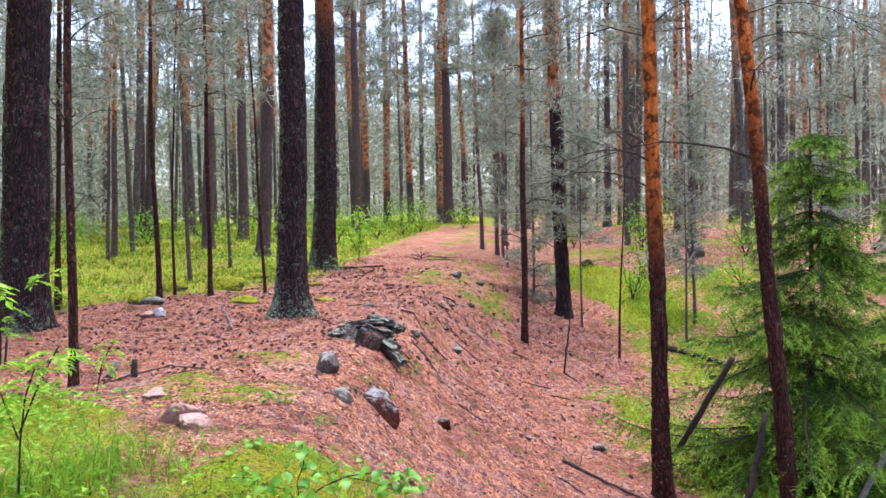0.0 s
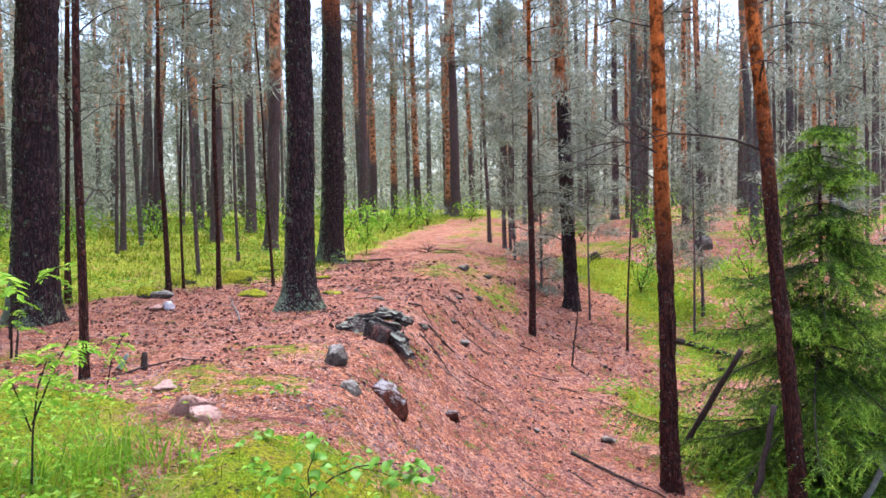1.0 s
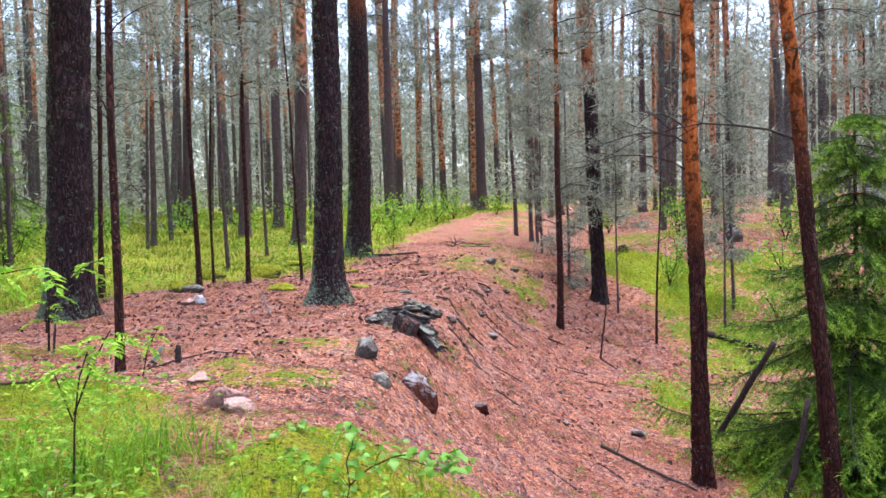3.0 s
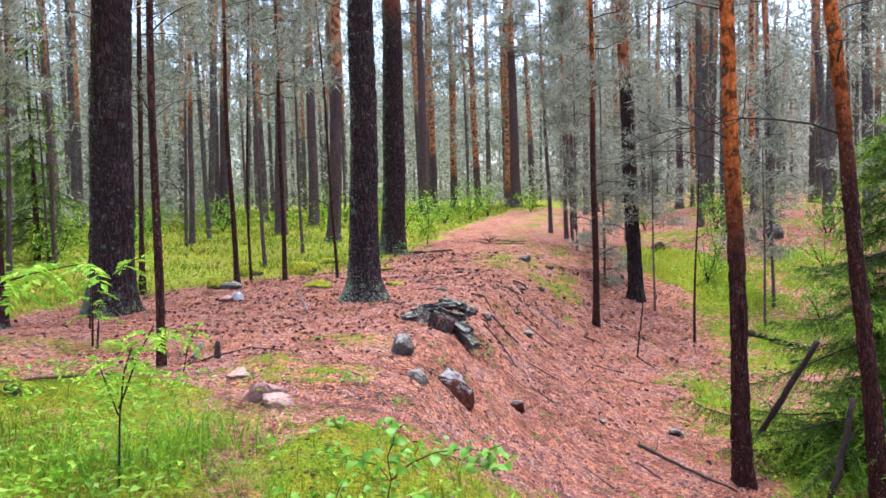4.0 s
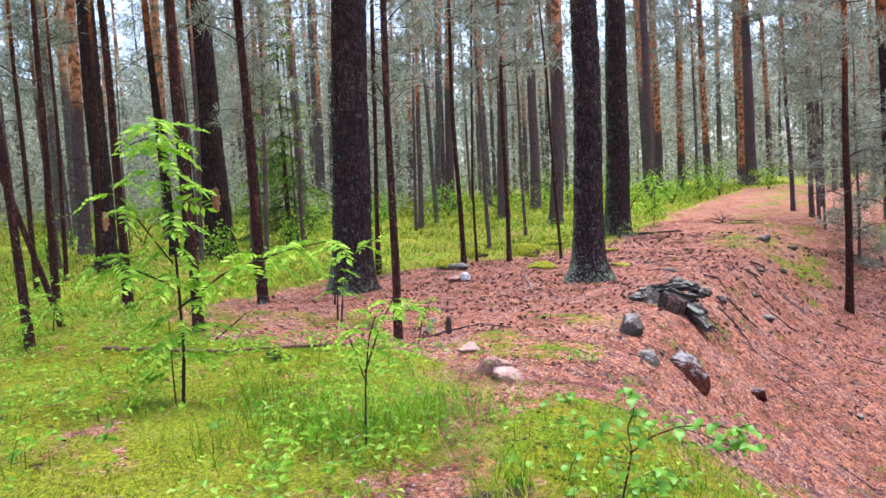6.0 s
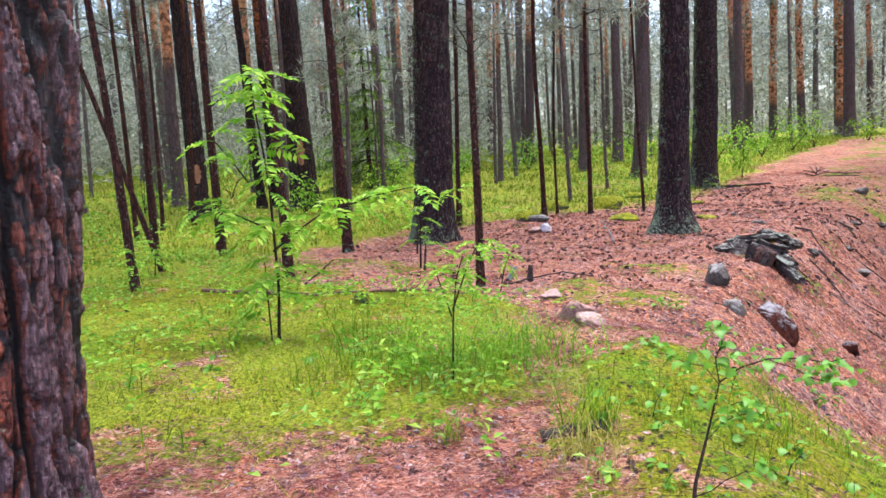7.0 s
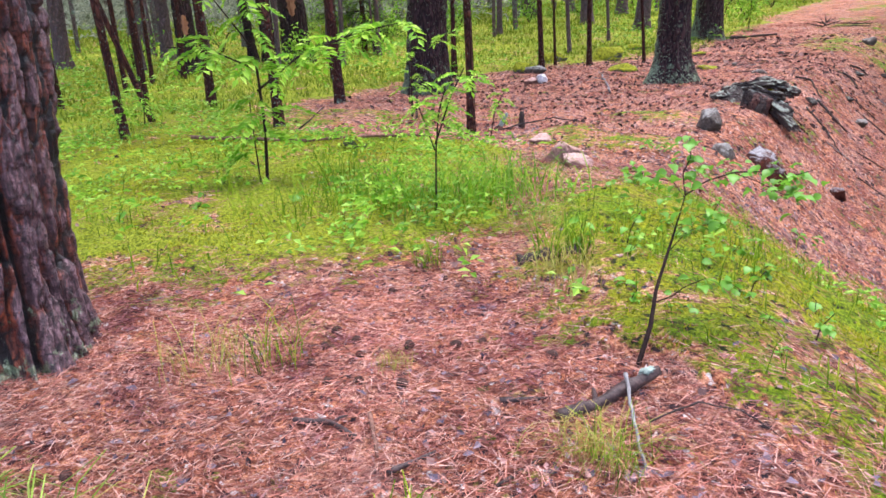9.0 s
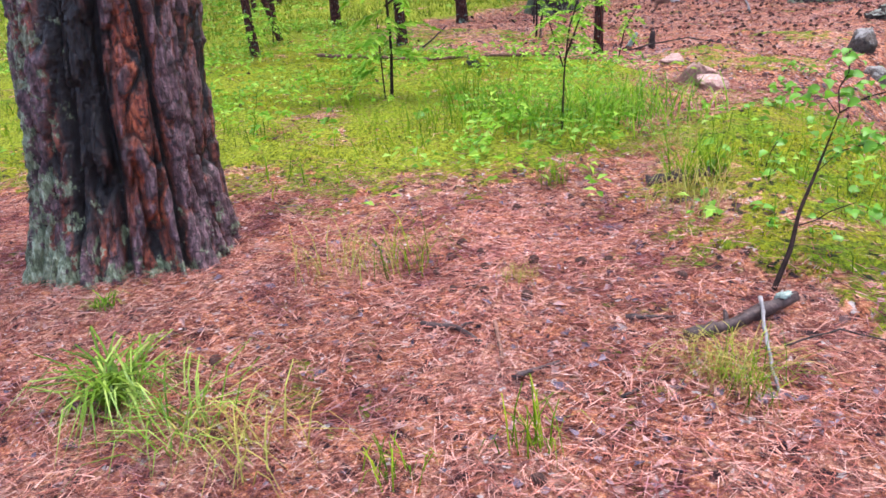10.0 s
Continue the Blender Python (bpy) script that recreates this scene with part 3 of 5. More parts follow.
pine(1.9, 22.5, .07, .0, (3, 7), 7, 1, 3, .3, .8, True, drop=2.4, label="slim young pine with thin grey-green drooping needles")
pine(5.9, 17.8, .08, -.02, (3, 7), 8, 2, 3, .3, .8, True, drop=2.0, label="slim young pine with thin grey-green drooping needles")
pine(7.8, 15.5, .08, -.02, (3, 7), 8, 1, 3, .3, .8, True, drop=1.5, label="slim young pine with thin grey-green drooping needles")
for x, y, d, drop, k in ((8.3, 12.2, .09, 1.0, 0), (9.6, 14.6, .08, 1.4, 2), (10.8, 16.5, .09, .4, 0), (6.9, 10.2, .07, .2, 2)):
    pine(x, y, d, -.015, (3, 7), 8.5, k, 4, .3, 1.0, True, drop=drop, label="slim young pine with thin grey-green drooping needles")
# the wood on the meadow side
pine(-17.9, 13.2, .37, .034, (6, 9), crown=0, boughs=3)
pine(-16.4, 15.3, .33, .006, (3.5, 5), crown=1, boughs=3)
pine(-12.94, 12.64, .42, -.008, (5, 8), crown=2, boughs=4, label="dark pine with an orange bark scar near its foot")
pine(-13.3, 15.15, .21, -.05, (4, 7), 13, crown=None, boughs=4)
pine(-12.03, 15.3, .66, -.025, (8, 12), crown=0, boughs=5, label="stout dark pine with a pale scar on its trunk")
pine(-13.1, 15.6, .34, -.03, (3, 6), crown=2, boughs=2)
for x, y, d, lean, tall, b in ((-6.77, 5.49, .10, -.055, 8, .03), (-11.53, 9.63, .10, -.02, 9, .03), (-14.2, 12.5, .11, -.037, 9, .03), (-8.09, 8.15, .135, -.017, 10, .02), (-5.66, 6.66, .12, -.017, 9, .02),
                               (-6.35, 8.86, .155, -.007, 10, .01), (-10.6, 7.6, .09, -.02, 8, .03), (-15.5, 19.5, .12, -.02, 9, .02), (-17, 21, .12, .01, 9, .02)):
    pine(x, y, d, lean, (3.2, 6), tall, int(d * 1000) % 3, 5, .5, 1.4, True, b)
pine(-7.57, 6.60, .08, -.275, (4, 8), 7, None, 4, .3, 1.5, True, label="thin dead pine pole leaning far over")


def worley(x, y, seed):
    """Scattered cells: the margin to the next cell, 0 at a border, and a random number for each cell."""
    i, j = np.floor(x), np.floor(y)
    f1, f2, own = np.full(x.shape, 9.0), np.full(x.shape, 9.0), np.zeros(x.shape)
    for di in (-1, 0, 1):
        for dj in (-1, 0, 1):
            ci, cj = i + di, j + dj
            d = np.hypot(ci + hash2(ci, cj, seed) - x, cj + hash2(ci, cj, seed + 1) - y)
            near = d < f1
            f2 = np.where(near, f1, np.minimum(f2, d))
            own = np.where(near, hash2(ci, cj, seed + 2), own)
            f1 = np.where(near, d, f1)
    return f2 - f1, own


def big_pine():
    """The old pine close by: its bark's ridges, plates, flakes and hollow are shaped."""
    x0, y0 = -2.73, 1.36
    sides, rows = 350, 330
    ang = 2.6 + np.linspace(0, 2 * np.pi, sides, endpoint=False)
    zs = np.concatenate([np.linspace(-.2, 2.6, rows), np.linspace(2.75, 15, 30)])
    a, z = np.meshgrid(ang, zs)
    zc = np.clip(z, 0, None)
    r = .318 * (1 - .45 * z / 15) * (1 + .26 * np.exp(-zc / .22))
    r *= 1 + (.07 * np.sin(a * 4 + 1.1) + .05 * np.sin(a * 7 + 2)) * np.exp(-zc / .35)
    # long ridges that wander and fork, parted by narrow black furrows
    u = a * 2.05 + .55 * vnoise(a * 1.6 + 5, z * .9, 31) + .22 * vnoise(a * 5, z * 3, 39) + .30 * z
    at_ridge = u - np.floor(u)
    side = np.minimum(at_ridge, 1 - at_ridge) * 2
    split = sstep(.03, .20, np.abs(2 * (vnoise(u * 2.6 + 31, z * 1.3, 45) + .18 * (vnoise(u * 9, z * 8, 46) - .5)) - 1))
    ridge = sstep(.05, .30, side + .16 * (vnoise(u * 6, z * 7, 37) - .5)) * (.35 + .65 * split)
    # tall plates on the ridges, and thin scales shed from them in layers
    wob = .35 * (vnoise(u * 5, z * 6, 40) - .5)
    gap1, own1 = worley(u * 2.3 + wob, z * 3.3 + wob, 51)
    gap2, own2 = worley(u * 6.5 + 2 * wob, z * 10 + wob, 57)
    plates = sstep(.02, .16, gap1) * (.25 + .75 * sstep(.0, .16, gap2))
    fine = vnoise(u * 34, z * 60, 34) - .5
    hollow = np.exp(-((a - (5.28 + .10 * np.sin(z * 3.1) - .06 * z)) / (.34 + .20 * vnoise(z * 2.2, z * 0, 44))) ** 2) * sstep(.02, .30, z)
    r = r + ridge * (.026 + .030 * own1 + .016 * own2 + .010 * plates) + .005 * fine - .050 - .045 * hollow
    level = np.clip(ridge * (.25 + .55 * own1 + .30 * (own2 - .3)) * (.35 + .65 * plates) * (1 - .95 * hollow), 0, 1)
    tone = .55 * own1 + .45 * own2 - .75 * np.exp(-((a - 6.02 + .10 * z + .08 * np.sin(z * 4)) / .17) ** 2)
    lx, ly = .04, .07
    v = np.stack([lx * z + r * np.cos(a), ly * z + r * np.sin(a), z], -1).reshape(-1, 3)
    n = len(zs)
    i, j = np.meshgrid(np.arange(n - 1), np.arange(sides), indexing="ij")
    k = (j + 1) % sides
    f = np.stack([i * sides + j, i * sides + k, (i + 1) * sides + k, (i + 1) * sides + j], -1).reshape(-1, 4)
    shady = np.clip(.5 + .5 * np.cos(a - 4.35), 0, 1)
    lic = np.clip(.66 * np.exp(-zc / .15) + .62 * shady ** 6, 0, 1)
    e = thing("pine_tree", x0, y0, float(height(x0, y0)), "old pine with deep red-brown bark plates and lichen-crusted foot", "tree", "pines of the wood")
    part("trunk", mesh_of("trunk", v, f, OLDBARK, True, {"plate": level.ravel(), "lichen": lic.ravel(), "tone": tone.ravel()}), e)
    wood, green = CROWNS[1]
    part("branchwood", wood, e)["kind"] = "stuff"
    part("needles", green, e, "grey-green needle crown")["kind"] = "stuff"


def make_oldbark():
    m, n, l, p = material("old_pine_bark", .5, .5)
    v, w = coords(n, l, (1, 1, .3)), coords(n, l)
    g, s, b = tex_noise(n, l, v, 60, 6, .75), tex_noise(n, l, w, 16, 5, .7), tex_noise(n, l, v, 6, 4)
    scales = tex_noise(n, l, coords(n, l, (1, 1, 1.8)), 38, 4, .65)
    level = calc(n, l, "ADD", attr(n, "plate"), calc(n, l, "MULTIPLY", calc(n, l, "SUBTRACT", b, .5), .9))
    red = ramp(n, l, g, [(.36, (.035, .006, .004)), (.5, (.19, .034, .014)), (.64, (.46, .12, .048))])
    grey_top = ramp(n, l, g, [(.36, (.012, .006, .007)), (.5, (.078, .034, .038)), (.66, (.27, .155, .165))])
    top = mix(n, l, ramp(n, l, calc(n, l, "ADD", level, calc(n, l, "MULTIPLY", attr(n, "tone"), .5)), grey(.50, .72)), red, grey_top)
    top = mix(n, l, ramp(n, l, scales, grey(.55, .62)), top, mix(n, l, 1.0, top, (.22, .16, .18), "MULTIPLY"))
    # furrows and hollow go near-black: dark bark, with their shade painted in too
    col = mix(n, l, ramp(n, l, level, grey(.16, .42)), mix(n, l, g, (.002, .0015, .002), (.014, .007, .007)), top)
    lic = ramp(n, l, calc(n, l, "ADD", attr(n, "lichen"), calc(n, l, "MULTIPLY", calc(n, l, "SUBTRACT", s, .5), 2.9)), grey(.56, .66))
    lcol = ramp(n, l, g, [(.36, (.03, .04, .015)), (.5, (.14, .17, .085)), (.64, (.38, .44, .30))])
    col = mix(n, l, calc(n, l, "MULTIPLY", lic, .85), col, lcol)
    l.new(col, p.inputs["Base Color"])
    l.new(ramp(n, l, g, [(.3, (.25, .25, .25)), (.7, (.6, .6, .6))]), p.inputs["Roughness"])
    bump(n, l, p, calc(n, l, "ADD", g, calc(n, l, "MULTIPLY", scales, .8)), 1.0, .012)
    return m


OLDBARK = make_oldbark()
big_pine()


def scar(x, y, lean, r, z, h, w, mat, label):
    """A bark-stripped patch on the side of a trunk that faces the path."""
    away = math.hypot(x, y)
    a0 = math.atan2(-y, -x)
    cx, cy = lean * y / away * z, -lean * x / away * z
    v, f, n, m = [], [], 9, 13
    for i in range(m):
        t = i / (m - 1)
        half = w / 2 / r * math.sin(math.pi * (.04 + .92 * t)) ** .6 * (1 + .25 * math.sin(i * 1.9))
        for j in range(n):
            q = j / (n - 1)
            a = a0 + half * (2 * q - 1)
            rr = r * (1.0 + .10 * math.sin(math.pi * q))
            v.append((cx + rr * math.cos(a), cy + rr * math.sin(a), z + h * (t - .5)))
    for i in range(m - 1):
        for j in range(n - 1):
            f.append([i * n + j, i * n + j + 1, (i + 1) * n + j + 1, (i + 1) * n + j])
    tree = min((o for o in scene.objects if o.name.startswith("pine_tree")), key=lambda o: (o.location.x - x) ** 2 + (o.location.y - y) ** 2)
    part("scar", mesh_of("scar", v, f, mat), tree, label)


SCAR = make_plain("bare_wood", (.16, .05, .025), (.45, .22, .13), 14, stretch=(1, 1, .25))
scar(-12.03, 15.3, -.025, .335, 1.4, .60, .20, SCAR, "pale stripped scar")
scar(-12.94, 12.64, -.008, .21, 1.05, .42, .17, SCAR, "orange stripped scar")

# slender stems that crowd the meadow side
for k in range(24):
    az, dist = radians(18 + 62 * rng.random()), 12.5 + 13 * rng.random()
    x, y = -math.sin(az) * dist, math.cos(az) * dist
    pine(x, y, .05 + .08 * rng.random(), .03 * rng.normal(), (3, 7), 7 + 3 * rng.random(), k % 3 if k % 4 == 0 else None, 3, .3, 1.5, True, .03)


# ---- the far wood: beyond counting ----
def far_wood():
    stems, centres = [], []
    ages, tries = [], 0
    near = 0
    while len(stems) + near < 680 and tries < 9000:
        tries += 1
        az = radians(-50 + 136 * rng.random())
        dist = 24 + 100 * rng.random() ** .9
        x, y = -math.sin(az) * dist, math.cos(az) * dist
        if -2.4 - .02 * y < x - .03 * y < 2.0 and y < 45:
            continue
        if abs(az) < radians(11) and rng.random() < .15:
            continue
        z = float(land(x, y))
        d = .13 + .24 * rng.random()
        tall = 12 + 5 * rng.random()
        t = np.linspace(-.02, 1, 9)
        p = np.stack([rng.normal() * .3 * t, rng.normal() * .3 * t, tall * t], 1)
        v, f = tube(p, d / 2 * (1 - .55 * t), 8, .06, False)
        o = 2.2 + 4.5 * rng.random() if rng.random() < .88 else 30
        age = np.repeat(np.clip((t * tall - o) / 2.5, 0, 1), 8)
        low = .22 + .25 * rng.random()
        tufts = []
        for _ in range(28):
            h = tall * (low + (1.02 - low) * rng.random())
            rr = (.4 + 1.4 * rng.random()) * (1.25 - .5 * h / tall)
            b = rng.random() * 6.28
            tufts.append((rr * math.cos(b), rr * math.sin(b), h))
        tries = 0
        if dist < 58:
            e = thing("pine_tree", x, y, z, "slender forest pine, orange above and dark below" if o < 20 else "slender dark-barked forest pine", "tree", "pines of the wood")
            part("trunk", mesh_of("trunk", v, f, HAZEBARK, True, {"age": age, "lichen": np.full(len(v), .3)}), e)
            v, f = clump_needles(tufts, .42, 30, .31, .050)
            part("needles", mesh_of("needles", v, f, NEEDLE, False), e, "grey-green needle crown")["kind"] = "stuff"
            near += 1
        else:
            stems.append((v + np.array([x, y, z]), f))
            ages.append(age)
            centres += [(x + q[0], y + q[1], z + q[2]) for q in tufts]
    v, f = join(stems)
    ob = new("far_wood_trunks", mesh_of("far_wood_trunks", v, f, HAZEBARK, True, {"age": np.concatenate(ages), "lichen": np.full(len(v), .25)}))
    tagged(ob, "crowded pine trunks of the distant wood, some orange", "trees", kind="stuff")
    for _ in range(12500):
        az = radians(-52 + 140 * rng.random())
        dist = 42 + 95 * rng.random()
        x, y = -math.sin(az) * dist, math.cos(az) * dist
        centres.append((x, y, float(land(x, y)) + .2 + 12 * rng.random() ** 1.5))
    for _ in range(4600):
        az = radians(22 + 68 * rng.random())
        dist = 30 + 35 * rng.random()
        x, y = -math.sin(az) * dist, math.cos(az) * dist
        centres.append((x, y, float(land(x, y)) + .3 + 7 * rng.random() ** 1.4))
    centres = np.array(centres)
    away = np.repeat(np.hypot(centres[:, 0], centres[:, 1]), 22)
    v, f = clump_needles(centres, (.40 + .010 * away)[:, None], 22, .16 + .0052 * away, .030 + .0013 * away)
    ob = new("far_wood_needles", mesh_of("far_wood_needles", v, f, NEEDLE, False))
    tagged(ob, "grey-green pine foliage of the distant wood", "foliage", kind="stuff")


far_wood()


# ---- spruces ----
def spruce(x, y, tall, radius, label, whorls=26, dense=1.0):
    """A young spruce: whorls of boughs that sag and lift again at the tips, with flat fans of needled twigs."""
    z = float(height(x, y))
    e = thing("spruce_tree", x, y, z, label, "tree", "young spruces")
    zs = np.linspace(-.2, tall, 12)
    v, f = tube(np.stack([.02 * np.sin(zs), .02 * np.cos(zs), zs], 1), .011 * tall * (1 - .93 * np.clip(zs / tall, 0, 1)) + .004, 10, .08)
    part("trunk", mesh_of("trunk", v, f, BARK_THIN, True, {"age": np.zeros(len(v)), "lichen": np.full(len(v), .2)}), e)
    down = np.array([0, 0, -1.0])
    for w in range(whorls):
        h = tall * (.03 + .95 * (w + 1.6 * rng.random()) / (whorls + 1))
        reach = radius * (1 - .97 * h / tall) ** .95 * (.5 + .65 * rng.random()) + .08
        wood, inner, tips = [], [], []
        for b in range(int(4 + 3 * rng.random())):
            a = rng.random() * 6.28
            rb = reach * (.55 + .6 * rng.random())
            t = np.linspace(0, 1, 9)[:, None]
            ahead, side = np.array([math.cos(a), math.sin(a), 0]), np.array([-math.sin(a), math.cos(a), 0])
            sag = .22 + .62 * rng.random()
            p = np.array([0, 0, h]) + t * ahead * rb + np.array([0, 0, rb]) * (.12 * t - sag * t ** 1.5 + .20 * t ** 4) + side * .10 * rb * rng.normal() * t ** 2
            wood.append(tube(p, np.linspace(.006 + .006 * rb, .003, 9), 4, cap=False))
            n = int((10 + 24 * rb) * dense)
            for q in range(n):
                k = .10 + .90 * (q + rng.random()) / n
                i = min(7, int(k * 8))
                at = p[i] + (p[i + 1] - p[i]) * (k * 8 - i)
                sg = 1 if q % 2 else -1
                d = unit(ahead * (.45 + .35 * rng.random()) + side * sg * (.55 + .4 * rng.random()) + down * (.10 + .75 * rng.random()) + rng.normal(size=3) * .16)
                ln = (.09 + .30 * rb * (1 - .75 * k)) * (.6 + .6 * rng.random())
                m = max(4, int(ln / .02))
                c = np.linspace(0, 1, m)[:, None]
                o = np.repeat(at + d * ln * c + down * .30 * ln * c ** 2, 3, 0)
                g = unit(d * .8 + rng.normal(size=(len(o), 3)) * .5)
                cut = int(len(o) * (.55 if k > .5 else .85))
                inner.append((o[:cut], g[:cut]))
                tips.append((o[cut:], g[cut:]))
        v, f = join(wood)
        br = part("whorl", mesh_of("whorl", v, f, TWIG), e)
        br["kind"] = "stuff"
        for nm, rows, mat, lab in (("sprays", inner, SPRUCESHADE, "drooping green needle sprays"), ("young_growth", tips, SPRUCETIP, "light green needle tips")):
            o, g = np.concatenate([q[0] for q in rows]), np.concatenate([q[1] for q in rows])
            v, f = blades(o, g, .040 + .035 * rng.random(len(o)), .010)
            part(nm, mesh_of(nm, v, f, mat, False), br, lab)["kind"] = "stuff"
    return e


SPRUCETIP = make_leafy("spruce_tips", (.10, .21, .018), (.23, .40, .035), (.46, .60, .08), .5)
spruce(4.6, 9.5, 4.9, 2.45, "green young spruce with drooping boughs on the gully floor", 36)
spruce(6.5, 10.9, 4.2, 1.6, "small green spruce behind a taller one", 24, .8)
spruce(-11.7, 17.8, 7.0, 1.8, "slim dark-green young spruce among pine trunks", 28, .55)
spruce(-13.8, 19.5, 5.5, 1.2, "slim dark-green young spruce among pine trunks", 15, .4)


# ---- leaves, blades and stems of the low growth ----
def leaves(base, way, length, width, fold=.25):
    """Folded kite-shaped leaves, four points each."""
    n = len(base)
    side = unit(np.cross(way, np.array([0, 0, 1.0]) + .35 * rng.normal(size=(n, 3))))
    up = unit(np.cross(side, way))
    length, width = np.broadcast_to(length, n)[:, None], np.broadcast_to(width, n)[:, None]
    mid = base + way * length * .45
    a = mid + side * width / 2 + up * width * fold
    b = mid - side * width / 2 + up * width * fold
    c = base + way * length - up * length * .12
    v = np.stack([base, a, c, b], 1).reshape(-1, 3)
    o = 4 * np.arange(n)[:, None]
    f = np.concatenate([o + np.array([0, 1, 2]), o + np.array([0, 2, 3])], 1).reshape(-1, 3)
    return v, f


def bent_blades(base, tall, bendy, width):
    """Arching grass blades of two pieces and a tip."""
    n = len(base)
    a = rng.random(n) * 6.283
    d = np.stack([np.cos(a), np.sin(a), np.zeros(n)], 1)
    s = np.stack([-np.sin(a), np.cos(a), np.zeros(n)], 1) * (np.broadcast_to(width, n) / 2)[:, None]
    tall, bendy = np.broadcast_to(tall, n)[:, None], np.broadcast_to(bendy, n)[:, None]
    up = np.array([0, 0, 1.0])
    m = base + up * tall * .55 + d * tall * bendy * .3
    k = base + up * tall * (.95 - .25 * bendy) + d * tall * bendy * .75
    t = base + up * tall * (1.05 - .75 * bendy) + d * tall * bendy * 1.25
    v = np.stack([base - s, base + s, m - s * .9, m + s * .9, k - s * .6, k + s * .6, t], 1).reshape(-1, 3)
    o = 7 * np.arange(n)
    q = np.concatenate([np.stack([o, o + 1, o + 3, o + 2], 1), np.stack([o + 2, o + 3, o + 5, o + 4], 1)])
    return v, q.tolist() + np.stack([o + 4, o + 5, o + 6], 1).tolist()


def on_ground(x, y, up=0.0):
    g, m = cover(x, y)
    return np.stack([x, y, height(x, y) + swell(x, y, m) + up], 1)


def laid(x, y, lift=.2):
    """Random directions that follow the fall of the ground."""
    a = rng.random(len(x)) * 6.283
    c, s = np.cos(a), np.sin(a)
    rise = (height(x + c * .06, y + s * .06) - height(x - c * .06, y - s * .06)) / .12
    return unit(np.stack([c, s, rise + lift * rng.normal(size=len(x))], 1))


def scatter(n, x0, x1, y0, y1, weight):
    """Up to n places in a rectangle, kept by their weight, 0 to 1."""
    x, y = x0 + (x1 - x0) * rng.random(n), y0 + (y1 - y0) * rng.random(n)
    keep = rng.random(n) < weight(x, y)
    return x[keep], y[keep]


def sector(n, r0, r1, a0, a1, weight):
    r = np.sqrt(r0 ** 2 + (r1 ** 2 - r0 ** 2) * rng.random(n) ** 1.35)
    a = np.radians(a0 + (a1 - a0) * rng.random(n))
    x, y = -np.sin(a) * r, np.cos(a) * r
    keep = rng.random(n) < weight(x, y)
    return x[keep], y[keep]


def clumpy(x, y, s, k=.45):
    return sstep(k, k + .25, vnoise(x * s, y * s, 41))


